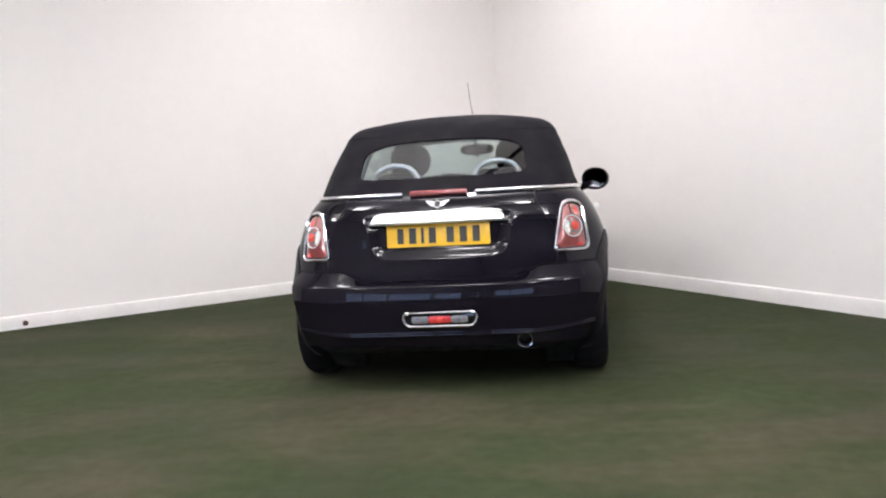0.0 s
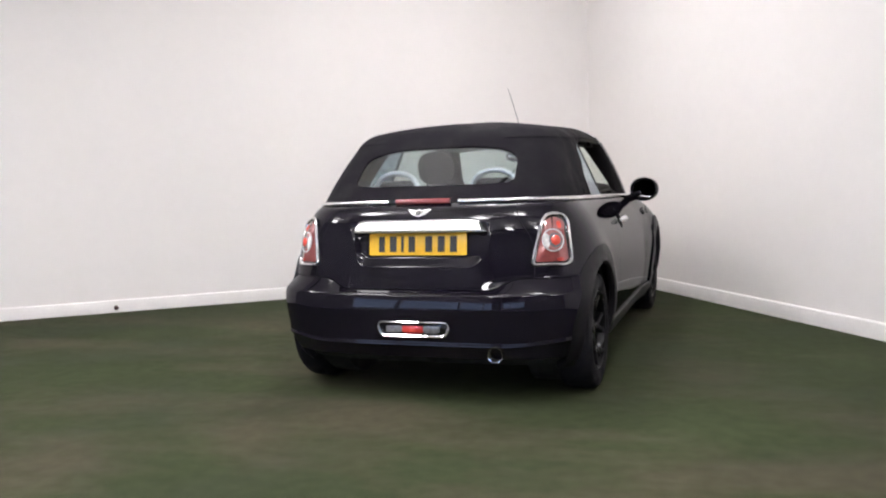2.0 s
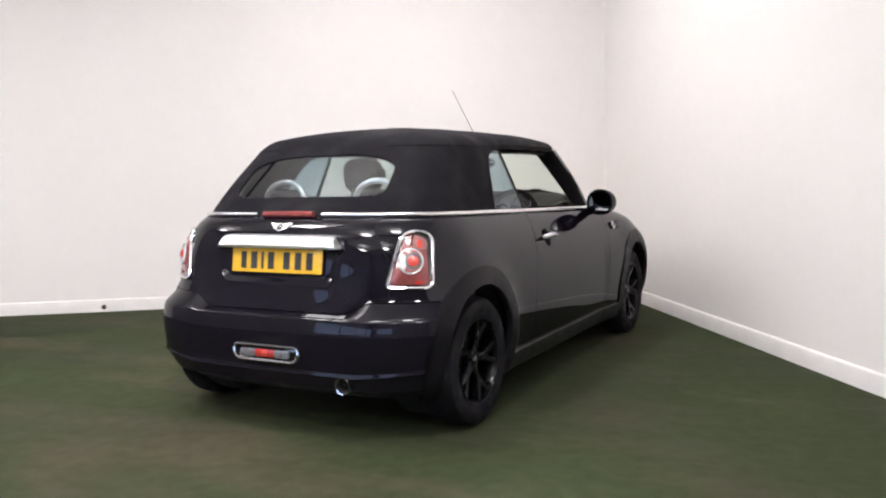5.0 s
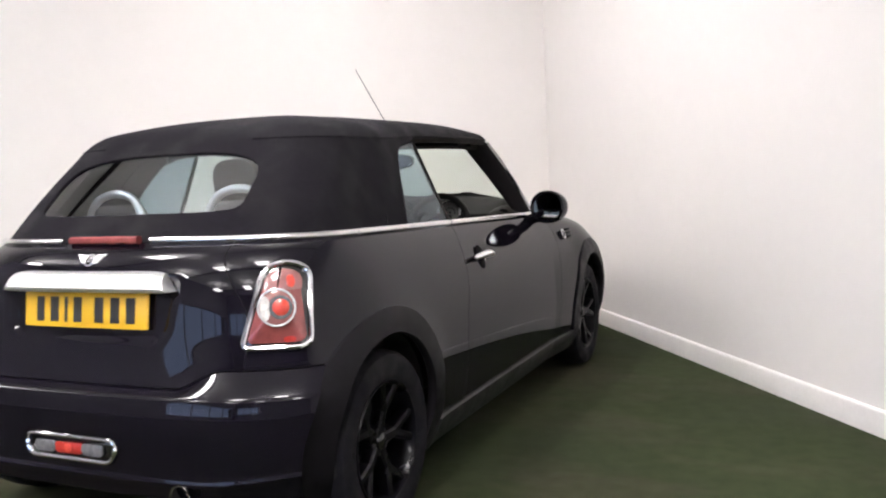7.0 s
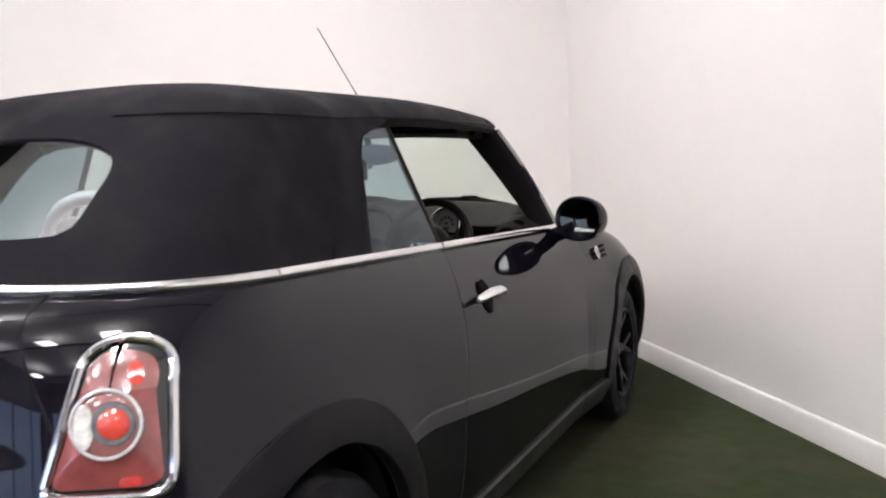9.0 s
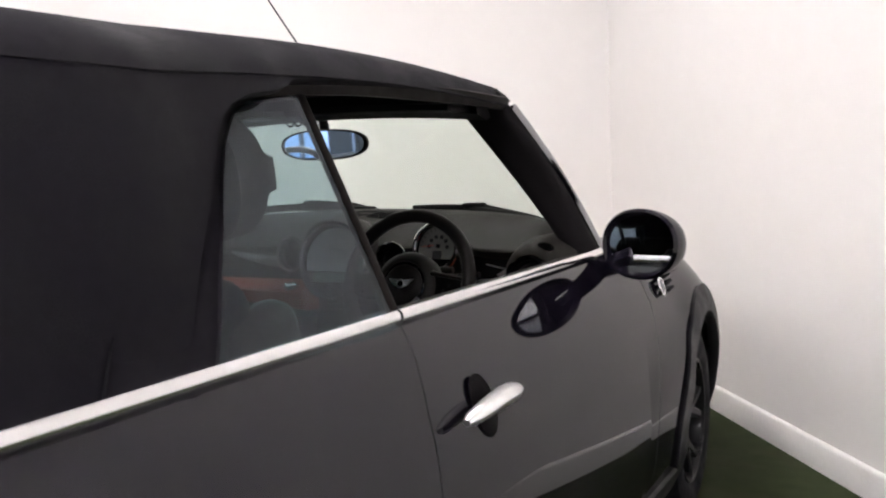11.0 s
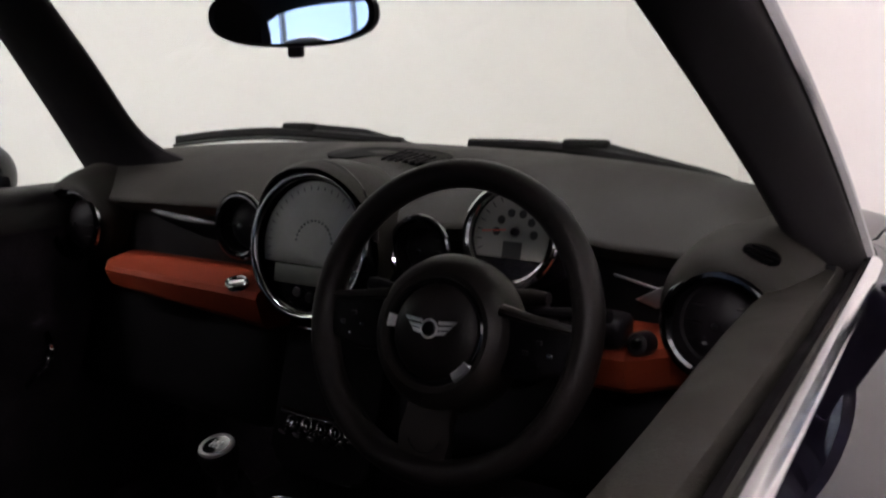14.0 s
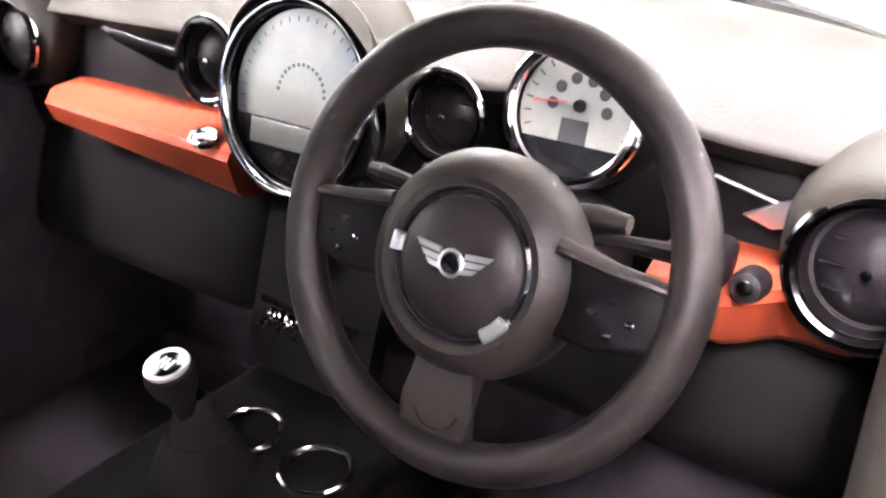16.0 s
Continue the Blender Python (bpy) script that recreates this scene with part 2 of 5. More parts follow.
def tube(points, radius, segs=10, closed=False, bm=None, flat=1.0, up=(0, 0, 1)):
    """A round or flattened bar along points; radius a number or one for each point."""
    bm = bm or bmesh.new()
    pts = [Vector(p) for p in points]
    n = len(pts)
    rad = [float(r) for r in radius] if hasattr(radius, "__len__") else [float(radius)] * n
    rings = []
    for i, p in enumerate(pts):
        a = pts[(i - 1) % n] if closed or i > 0 else p
        b = pts[(i + 1) % n] if closed or i < n - 1 else p
        d = (b - a).normalized()
        side = d.cross(Vector(up))
        side = side.normalized() if side.length > 1e-4 else d.cross(Vector((0, 1, 0))).normalized()
        top = side.cross(d)
        rings.append([bm.verts.new(p + rad[i] * (math.cos(2 * math.pi * k / segs) * side + flat * math.sin(2 * math.pi * k / segs) * top)) for k in range(segs)])
    for i in range(n if closed else n - 1):
        a, b = rings[i], rings[(i + 1) % n]
        for k in range(segs):
            bm.faces.new((a[k], a[(k + 1) % segs], b[(k + 1) % segs], b[k]))
    if not closed:
        bm.faces.new(rings[0]), bm.faces.new(rings[-1][::-1])
    return bm


def prism(outline, depth, m=None, bevel=0.0, bm=None, segs=2):
    """An outline in x and y of m, given thickness from z = 0 to depth, with its front edge rounded."""
    bm = bm or bmesh.new()
    m = m or Matrix()
    lo = [bm.verts.new(m @ Vector((x, y, 0))) for x, y in outline]
    hi = [bm.verts.new(m @ Vector((x, y, depth))) for x, y in outline]
    n = len(lo)
    bm.faces.new(lo[::-1])
    top = bm.faces.new(hi)
    for i in range(n):
        bm.faces.new((lo[i], lo[(i + 1) % n], hi[(i + 1) % n], hi[i]))
    if bevel:
        bmesh.ops.bevel(bm, geom=list(top.edges), offset=bevel, segments=segs, profile=0.5, affect="EDGES")
    return bm


def rounded(w, h, r, n=6):
    """The outline of a rectangle with round corners."""
    out = []
    for k, (cx, cy) in enumerate(((w / 2 - r, h / 2 - r), (-w / 2 + r, h / 2 - r), (-w / 2 + r, -h / 2 + r), (w / 2 - r, -h / 2 + r))):
        for i in range(n + 1):
            a = math.pi / 2 * (k + i / n)
            out.append((cx + r * math.cos(a), cy + r * math.sin(a)))
    return out


def oval(a, b, n=40, p=2.0):
    out = []
    for i in range(n):
        c, s = math.cos(2 * math.pi * i / n), math.sin(2 * math.pi * i / n)
        out.append((a * math.copysign(abs(c) ** (2 / p), c), b * math.copysign(abs(s) ** (2 / p), s)))
    return out


def curve_points(ctrl, n=12):
    """A smooth curve through points (Catmull-Rom)."""
    p = [np.array(c, float) for c in ctrl]
    p = [2 * p[0] - p[1]] + p + [2 * p[-1] - p[-2]]
    out = []
    for i in range(1, len(p) - 2):
        for k in range(n):
            t = k / n
            out.append(0.5 * (2 * p[i] + (p[i + 1] - p[i - 1]) * t + (2 * p[i - 1] - 5 * p[i] + 4 * p[i + 1] - p[i + 2]) * t * t + (3 * p[i] - p[i - 1] - 3 * p[i + 1] + p[i + 2]) * t ** 3))
    out.append(p[-2])
    return out


def facing(at, normal, up=(0, 0, 1)):
    """A pose whose z axis is normal and whose y axis is near up."""
    z = Vector(normal).normalized()
    x = Vector(up).cross(z).normalized()
    y = z.cross(x)
    return Matrix.Translation(at) @ Matrix((x, y, z)).transposed().to_4x4()


# ---- sheets of faces that can be cut along a line ----
class Sheet:
    def __init__(self, verts, faces, normals):
        self.v, self.f, self.n = np.asarray(verts, float), list(faces), np.asarray(normals, float)

    @staticmethod
    def grid(points, flip=False, loop=False):
        """points: rows x columns x 3."""
        p = np.asarray(points, float)
        r, c = p.shape[:2]
        if loop:
            du = np.roll(p, -1, 1) - np.roll(p, 1, 1)
        else:
            du = np.gradient(p, axis=1)
        dv = np.gradient(p, axis=0)
        n = np.cross(du, dv)
        n /= np.linalg.norm(n, axis=2, keepdims=True) + 1e-12
        faces = []
        for i in range(r - 1):
            for j in range(c if loop else c - 1):
                k = (j + 1) % c
                q = (i * c + j, i * c + k, (i + 1) * c + k, (i + 1) * c + j)
                faces.append(q[::-1] if flip else q)
        return Sheet(p.reshape(-1, 3), faces, (-n if flip else n).reshape(-1, 3))

    def cut(self, f):
        """Two sheets: where f(x, y, z) is below nought, and where it is above."""
        d = np.asarray(f(self.v[:, 0], self.v[:, 1], self.v[:, 2]), float)
        d = np.where(np.abs(d) < 1e-7, 1e-7, d)
        v, n, made, lo, hi = list(self.v), list(self.n), {}, [], []
        for face in self.f:
            s = [d[i] < 0 for i in face]
            if all(s):
                lo.append(face)
            elif not any(s):
                hi.append(face)
            else:
                a, b = [], []
                for k, i in enumerate(face):
                    j = face[(k + 1) % len(face)]
                    (a if d[i] < 0 else b).append(i)
                    if (d[i] < 0) != (d[j] < 0):
                        key = (min(i, j), max(i, j))
                        if key not in made:
                            t = d[key[0]] / (d[key[0]] - d[key[1]])
                            made[key] = len(v)
                            v.append(v[key[0]] * (1 - t) + v[key[1]] * t)
                            n.append(n[key[0]] * (1 - t) + n[key[1]] * t)
                        a.append(made[key]), b.append(made[key])
                if len(a) > 2:
                    lo.append(tuple(a))
                if len(b) > 2:
                    hi.append(tuple(b))
        return Sheet(v, lo, n).tidy(), Sheet(v, hi, n).tidy()

    def tidy(self):
        used = sorted({i for f in self.f for i in f})
        at = {i: k for k, i in enumerate(used)}
        return Sheet(self.v[used] if used else np.zeros((0, 3)), [tuple(at[i] for i in f) for f in self.f], self.n[used] if used else np.zeros((0, 3)))

    def renormal(self):
        """The same sheet with normals taken from its faces."""
        n = np.zeros_like(self.v)
        for f in self.f:
            a, b, c = self.v[f[0]], self.v[f[1]], self.v[f[2]]
            w = np.cross(b - a, c - a) if len(f) == 3 else np.cross(self.v[f[2]] - a, self.v[f[3]] - b)
            for i in f:
                n[i] += w
        n /= np.linalg.norm(n, axis=1, keepdims=True) + 1e-12
        return Sheet(self.v, self.f, np.where((n * self.n).sum(1, keepdims=True) < 0, -n, n))

    def moved(self, out):
        n = self.n / (np.linalg.norm(self.n, axis=1, keepdims=True) + 1e-12)
        return Sheet(self.v + n * (out[:, None] if hasattr(out, "__len__") else out), self.f, self.n)

    def mirrored(self):
        return Sheet(self.v * (-1, 1, 1), [f[::-1] for f in self.f], self.n * (-1, 1, 1))

    def edges(self):
        """Border edges, in their faces' direction."""
        seen = {}
        for f in self.f:
            for k, i in enumerate(f):
                seen[(i, f[(k + 1) % len(f)])] = 1
        return [e for e in seen if (e[1], e[0]) not in seen]

    def put(self, name, material, parent=None, label="", flange=0.012, back=False):
        """Makes the object, with its borders folded inwards (and a back to it)."""
        v, f, n = list(self.v), list(self.f), list(self.n / (np.linalg.norm(self.n, axis=1, keepdims=True) + 1e-12))
        if flange:
            ring = {}
            rim = self.edges()
            mid = self.v.mean(0)
            for a, b in rim:
                e = self.v[b] - self.v[a]
                out = np.cross(e, n[a])
                out = out / (np.linalg.norm(out) + 1e-12)
                q = []
                for i in (a, b):
                    key = ("e", i)
                    if key not in ring:
                        ring[key] = (len(v), len(v) + 1)
                        v.append(self.v[i]), n.append(out * 0.75 + n[i] * 0.6)
                        v.append(self.v[i] - n[i] * flange), n.append(out)
                    q.append(ring[key])
                f.append((q[0][0], q[0][1], q[1][1], q[1][0]))
        if back:
            k = len(v)
            for i in range(len(self.v)):
                v.append(self.v[i] - n[i] * flange), n.append(-n[i])
            f += [tuple(k + i for i in q[::-1]) for q in self.f]
        ob = make(name, v, f, material, parent, label, normals=n)
        if material is PAINT:   # matt dark folded edges: the gaps' shade put into their colour
            ob.data.materials.append(UNDER)
            for p in list(ob.data.polygons)[len(self.f):]:
                p.material_index = 1
        return ob

# ---- the room: two white walls meeting behind the car's nose ----
CORNER = Vector((-0.035, 5.036, 0.0))
ALONG_L = Vector((-0.798, -0.6026, 0.0))   # the left wall's way from the corner
ALONG_R = Vector((0.6026, -0.798, 0.0))    # the right wall's way
LEN_L, LEN_R, HIGH = 9.5, 12.0, 4.4
ROOM = Matrix.Translation(CORNER) @ Matrix((ALONG_L, ALONG_R, (0, 0, 1))).transposed().to_4x4()   # x along the left wall, y along the right wall


def slab(name, x0, x1, y0, y1, z0, z1, material, label, category="wall", bevel=0.0):
    bm = box((x1 - x0, y1 - y0, z1 - z0), ROOM @ Matrix.Translation(((x0 + x1) / 2, (y0 + y1) / 2, (z0 + z1) / 2)), bevel)
    return tagged(part(name, bm, material), label, category, kind="structure")


slab("wall_left", -0.15, LEN_L, -0.15, 0.0, -0.1, HIGH, WALLM, "smooth white painted wall meeting another in a corner")
slab("wall_right", -0.15, 0.0, 0.0, LEN_R, -0.1, HIGH, WALLM, "smooth white painted wall beside the car's nose")
WIN = (6.4, 9.3, 0.9, 2.4)    # the back wall's window
WIN_S = (6.4, 11.6, 0.45, 2.12)  # the side wall's window
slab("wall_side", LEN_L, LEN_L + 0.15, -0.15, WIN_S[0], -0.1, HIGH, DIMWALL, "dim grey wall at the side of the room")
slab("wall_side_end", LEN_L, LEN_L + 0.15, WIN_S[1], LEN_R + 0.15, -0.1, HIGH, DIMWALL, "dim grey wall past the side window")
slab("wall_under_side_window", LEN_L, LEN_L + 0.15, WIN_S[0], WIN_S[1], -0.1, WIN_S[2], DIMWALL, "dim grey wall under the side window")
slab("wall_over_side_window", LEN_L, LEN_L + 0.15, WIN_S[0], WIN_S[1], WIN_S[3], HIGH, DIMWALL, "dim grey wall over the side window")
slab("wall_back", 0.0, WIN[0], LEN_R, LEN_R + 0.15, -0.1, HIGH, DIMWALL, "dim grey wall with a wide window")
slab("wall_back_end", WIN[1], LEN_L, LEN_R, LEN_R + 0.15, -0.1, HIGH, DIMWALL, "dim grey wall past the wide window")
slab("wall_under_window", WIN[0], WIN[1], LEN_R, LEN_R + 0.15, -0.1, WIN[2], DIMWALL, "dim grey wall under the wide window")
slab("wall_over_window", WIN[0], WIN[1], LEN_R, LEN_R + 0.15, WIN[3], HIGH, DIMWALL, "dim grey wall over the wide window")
slab("floor", -0.15, LEN_L + 0.15, -0.15, LEN_R + 0.15, -0.12, 0.0, TURF, "short dark green artificial turf laid wall to wall", "floor")
slab("ceiling", -0.15, LEN_L + 0.15, -0.15, LEN_R + 0.15, HIGH, HIGH + 0.1, CEIL, "plain white ceiling with square light panels", "ceiling")


def skirting(name, along, length, inward):
    """A skirting board with a rounded top edge, in lengths butted end to end."""
    outline = [(0, 0), (0.016, 0), (0.016, 0.098), (0.012, 0.107), (0.004, 0.112), (0, 0.112)]
    bm = bmesh.new()
    a, b = CORNER + along * 0.0, CORNER + along * length
    lo = [bm.verts.new(a + inward * x + Vector((0, 0, z))) for x, z in outline]
    hi = [bm.verts.new(b + inward * x + Vector((0, 0, z))) for x, z in outline]
    for i in range(len(lo)):
        j = (i + 1) % len(lo)
        bm.faces.new((lo[i], lo[j], hi[j], hi[i]))
    bm.faces.new(lo), bm.faces.new(hi[::-1])
    return tagged(part(name, bm, SKIRT), "white painted skirting board along the turf", "skirting", kind="structure")


skirting("baseboard_left", ALONG_L, LEN_L, ALONG_R)
skirting("baseboard_right", ALONG_R, LEN_R, ALONG_L)

# the window and the daylight outside it
win = tagged(new("window_1"), "wide window with bluish daylight in a dim wall", "window", kind="structure")
for k in range(4):
    y = WIN[0] + k * (WIN[1] - WIN[0]) / 3
    part("mullion", box((0.05, 0.06, WIN[3] - WIN[2]), ROOM @ Matrix.Translation((min(max(y, WIN[0] + 0.026), WIN[1] - 0.026), LEN_R + 0.07, (WIN[2] + WIN[3]) / 2)), 0.006), SILVER, win)
for z in (WIN[2] + 0.026, WIN[3] - 0.026):
    part("rail", box((WIN[1] - WIN[0], 0.05, 0.05), ROOM @ Matrix.Translation(((WIN[0] + WIN[1]) / 2, LEN_R + 0.072, z)), 0.006), SILVER, win)
SKYGLOW = mat("daylight_outside", (0.50, 0.67, 1.0), 1.0, glow=2.2)
tagged(part("backdrop", box((5.0, 0.02, 4.2), ROOM @ Matrix.Translation(((WIN[0] + WIN[1]) / 2, LEN_R + 0.9, 1.75))), SKYGLOW), "plain bluish daylight outside the window", "backdrop", kind="structure")

win = tagged(new("window_2"), "long side window with bluish daylight in a dim wall", "window", kind="structure")
for k in range(5):
    y = WIN_S[0] + k * (WIN_S[1] - WIN_S[0]) / 4
    part("mullion", box((0.06, 0.07, WIN_S[3] - WIN_S[2]), ROOM @ Matrix.Translation((LEN_L + 0.07, min(max(y, WIN_S[0] + 0.036), WIN_S[1] - 0.036), (WIN_S[2] + WIN_S[3]) / 2)), 0.006), SILVER, win)
for z in (WIN_S[2] + 0.026, WIN_S[3] - 0.026):
    part("rail", box((0.05, WIN_S[1] - WIN_S[0], 0.05), ROOM @ Matrix.Translation((LEN_L + 0.072, (WIN_S[0] + WIN_S[1]) / 2, z)), 0.006), SILVER, win)
tagged(part("backdrop_side", box((0.02, 6.4, 4.2), ROOM @ Matrix.Translation((LEN_L + 0.9, (WIN_S[0] + WIN_S[1]) / 2 - 0.4, 1.85))), SKYGLOW), "plain bluish daylight outside the side window", "backdrop", kind="structure")

m = facing(CORNER + ALONG_L * 4.72 + ALONG_R * 0.017 + Vector((0, 0, 0.045)), ALONG_R)
tagged(part("door_stop", lathe([(0.022, 0.0), (0.022, 0.012), (0.015, 0.022), (0.0, 0.026)], m, 20), mat("brown_rubber", (0.06, 0.02, 0.016), 0.6, vary=0.1)), "small dark brown stud on the skirting board", "door stop")

# ceiling panels
DROP = 0.62
def ceiling_light(x, y):
    t = thing("ceiling_light", "square white light panel hung under the ceiling", "ceiling light", "ceiling light panels")
    t.matrix_world = ROOM @ Matrix.Translation((x, y, HIGH - DROP))
    bm = bmesh.new()
    for dx, dy, w, d in ((0, 0.31, 0.64, 0.02), (0, -0.31, 0.64, 0.02), (0.31, 0, 0.02, 0.6), (-0.31, 0, 0.02, 0.6)):
        box((w, d, 0.03), Matrix.Translation((dx, dy, -0.015)), bm=bm)
    part("frame", bm, SILVER, t)
    part("diffuser", box((0.598, 0.598, 0.024), Matrix.Translation((0, 0, -0.015))), PANEL, t, "glowing white diffuser")
    for dx in (-0.2, 0.2):
        part("hanger", tube([(dx, 0.31, 0.0), (dx, 0.31, DROP)], 0.003, 6), SILVER, t)
    return t


lamp = ceiling_light(2.0, 2.2)
for x, y in [(2.8, 6.0), (2.0, 9.0), (5.05, 3.5), (8.1, 2.3)] + [(x, y) for x in (5.05, 8.1) for y in (6.4, 9.3)]:
    copy_thing(lamp, ROOM @ Matrix.Translation((x, y, HIGH - DROP)))
for k, y in enumerate((0.9, 3.9, 7.3, 10.7)):
    slab("ceiling_beam_%d" % (k + 1), 0.0, LEN_L, y - 0.05, y + 0.05, HIGH - 0.10, HIGH - 0.001, DARK, "dark painted steel beam under the ceiling", "beam")

# ---- the car: x to its right, y ahead, the ground at z = 0 ----
REAR_HUB, FRONT_HUB, HUB_Z, HUB_X = 0.480, 2.955, 0.300, 0.732
ARCH_Z, ARCH_IN, ARCH_OUT = 0.362, 0.298, 0.380   # the arches stand higher than the hubs
car = thing("convertible_car", "small black convertible car with its cloth hood closed, on turf", "car")


def table(v, *pairs):
    return np.interp(v, [p[0] for p in pairs], [p[1] for p in pairs])


def belt_lift(y):
    return np.clip(0.040 - 0.030 * np.asarray(y, float), -0.026, 0.04)


def spline(v, *pairs):
    """A smooth curve through pairs that does not overshoot."""
    x, y = np.array([p[0] for p in pairs]), np.array([p[1] for p in pairs])
    d = np.diff(y) / np.diff(x)
    m = np.concatenate([[d[0]], np.where(d[1:] * d[:-1] > 0, 2 * d[1:] * d[:-1] / (d[1:] + d[:-1] + 1e-12), 0), [d[-1]]])
    v = np.clip(v, x[0], x[-1])
    k = np.clip(np.searchsorted(x, v) - 1, 0, len(x) - 2)
    h = x[k + 1] - x[k]
    t = (v - x[k]) / h
    return (2 * t ** 3 - 3 * t ** 2 + 1) * y[k] + (t ** 3 - 2 * t ** 2 + t) * h * m[k] + (3 * t ** 2 - 2 * t ** 3) * y[k + 1] + (t ** 3 - t ** 2) * h * m[k + 1]


def half_width(v):
    return spline(v, (0.17, 0.762), (0.24, 0.797), (0.34, 0.825), (0.50, 0.8385), (0.66, 0.8325), (0.76, 0.817), (0.83, 0.793), (0.89, 0.760), (0.93, 0.731), (0.95, 0.713))


def rear_y(v):
    return spline(v, (0.17, 0.06), (0.22, 0.005), (0.30, -0.012), (0.45, -0.018), (0.60, 0.012), (0.70, 0.030), (0.80, 0.046), (0.88, 0.070), (0.92, 0.098), (0.95, 0.150))


def front_y(v):
    return spline(v, (0.17, 3.55), (0.24, 3.64), (0.35, 3.69), (0.50, 3.695), (0.60, 3.67), (0.70, 3.61), (0.78, 3.50), (0.84, 3.40), (0.89, 3.22), (0.93, 2.92), (0.95, 2.62))


def rear_n(v):
    """How square the tail's corners are in plan."""
    return spline(v, (0.17, 4.2), (0.50, 4.2), (0.62, 3.5), (0.70, 3.3), (0.95, 3.3))


def outline(v, inset=0.0, dense=False):
    """The car's plan at one height, from the tail's middle round the right side to the nose's middle."""
    w, ya, yb = half_width(v) - inset, 0.62, 2.30
    if dense:   # evenly spread over the tail
        u, n = np.sin(np.linspace(0, math.pi / 2, 104)), rear_n(v)
        rear = np.stack([w * u, ya - (ya - rear_y(v) - inset) * np.clip(1 - u ** n, 0, 1) ** (1 / n)], 1)
    else:
        a = np.linspace(math.pi / 2, 0, 44)
        rear = np.stack([w * np.cos(a) ** (2 / rear_n(v)), ya - (ya - rear_y(v) - inset) * np.sin(a) ** (2 / rear_n(v))], 1)
    side = np.stack([np.full(88, w), np.linspace(ya, yb, 90)[1:-1]], 1)
    n = spline(v, (0.17, 5.0), (0.60, 5.2), (0.80, 4.7), (0.95, 3.4))
    a = np.linspace(0, math.pi / 2, 46)
    nose = np.stack([w * np.cos(a) ** (2 / n), yb + (front_y(v) - inset - yb) * np.sin(a) ** (2 / n)], 1)
    return np.concatenate([rear, side, nose])


rows_v = np.linspace(0.17, 0.95, 106)
half = np.array([[(x, y, v + belt_lift(y) * max(0, (v - 0.3) / 0.65)) for x, y in outline(v, dense=True)] for v in rows_v])
for hub in (REAR_HUB, FRONT_HUB):   # flared arches
    d = np.hypot(half[..., 1] - hub, half[..., 2] - ARCH_Z)
    half[..., 0] += (0.016 if hub < 1 else 0.030) * np.exp(-((d - 0.33) / 0.10) ** 2) * np.clip(half[..., 0] / 0.7, 0, 1) ** 4
full = np.concatenate([half * (-1, 1, 1), half[:, ::-1][:, 1:-1]], 1)   # all the way round
shell = Sheet.grid(full, loop=True)
if shell.n[len(rows_v) // 2 * full.shape[1] + 90][0] > 0:
    shell = Sheet.grid(full, flip=True, loop=True)


def side_x(y, z):
    """The body's half width at a place on its side."""
    v = z - belt_lift(y) * max(0, (z - 0.3) / 0.65)
    o = outline(v)[10:-10]
    return float(np.interp(y, o[:, 1], o[:, 0]))


def arch(r, hub):
    return lambda x, y, z: np.hypot(y - hub, z - ARCH_Z) - r


# inner dark skin behind all gaps
inner = shell.moved(-0.025)
for hub in (REAR_HUB, FRONT_HUB):
    inner = inner.cut(arch(ARCH_IN, hub))[1]
inner.put("inner_body", UNDER, car, flange=0)

# arches: a hole, then a band of dark plastic
body, bands = shell, []
for hub in (REAR_HUB, FRONT_HUB):
    ring, body = body.cut(arch(ARCH_OUT, hub))
    for sign in (1, -1):
        half_ring = ring.cut(lambda x, y, z: -sign * x)[0]
        half_ring = half_ring.moved(0.008)
        tyre_gap, band = half_ring.cut(arch(ARCH_IN, hub))
        band.put("arch_trim", CLAD, car, "dark grey plastic wheel-arch trim", flange=0.035)

# sills
low, body = body.cut(lambda x, y, z: np.maximum(np.maximum(z - 0.270, 0.75 - y), y - 2.85))
for sign in (1, -1):
    low.cut(lambda x, y, z: -sign * x)[0].moved(0.012).put("side_sill", SILLM, car, "dark grey plastic sill", flange=0.03)


# rear bumper
def bumper_line(x, y, z, gap=0.0):
    top = 0.570 + 0.052 * smooth(0.37, 0.52, np.abs(x))
    return np.maximum(z - top + gap, y - 0.42 + gap)


bumper, body = body.cut(bumper_line)
bumper = bumper.cut(lambda x, y, z: bumper_line(x, y, z, 0.004))[0]
top = 0.566 + 0.052 * smooth(0.37, 0.52, np.abs(bumper.v[:, 0]))
down = np.clip((top - bumper.v[:, 2]) / (top - 0.540), 0, 1)   # a shelf slopes up from a straight crease to the lid
ridge = 0.300 + 0.03 * smooth(0.45, 0.80, np.abs(bumper.v[:, 0]))
swell = (0.040 * down - 0.004 + 0.007 * np.exp(-((bumper.v[:, 2] - ridge) / 0.012) ** 2)) * (1 - smooth(0.22, 0.44, bumper.v[:, 1])) * smooth(0.17, 0.24, bumper.v[:, 2])
bumper = bumper.moved(swell).renormal()


def lip_line(x, y, z):
    return z - (0.293 + 0.03 * smooth(0.45, 0.80, np.abs(x)))


bumper.cut(lambda x, y, z: -lip_line(x, y, z) + 0.003)[0].put("rear_bumper", PAINT, car, "glossy black rear bumper", flange=0.045)
valance = bumper.cut(lip_line)[0].cut(lambda x, y, z: z - 0.218)[1]
valance.moved(-0.006 - 0.020 * (1 - smooth(0.20, 0.33, valance.v[:, 2]))).put("rear_valance", PAINT, car, "black lower bumper edge", flange=0.02)


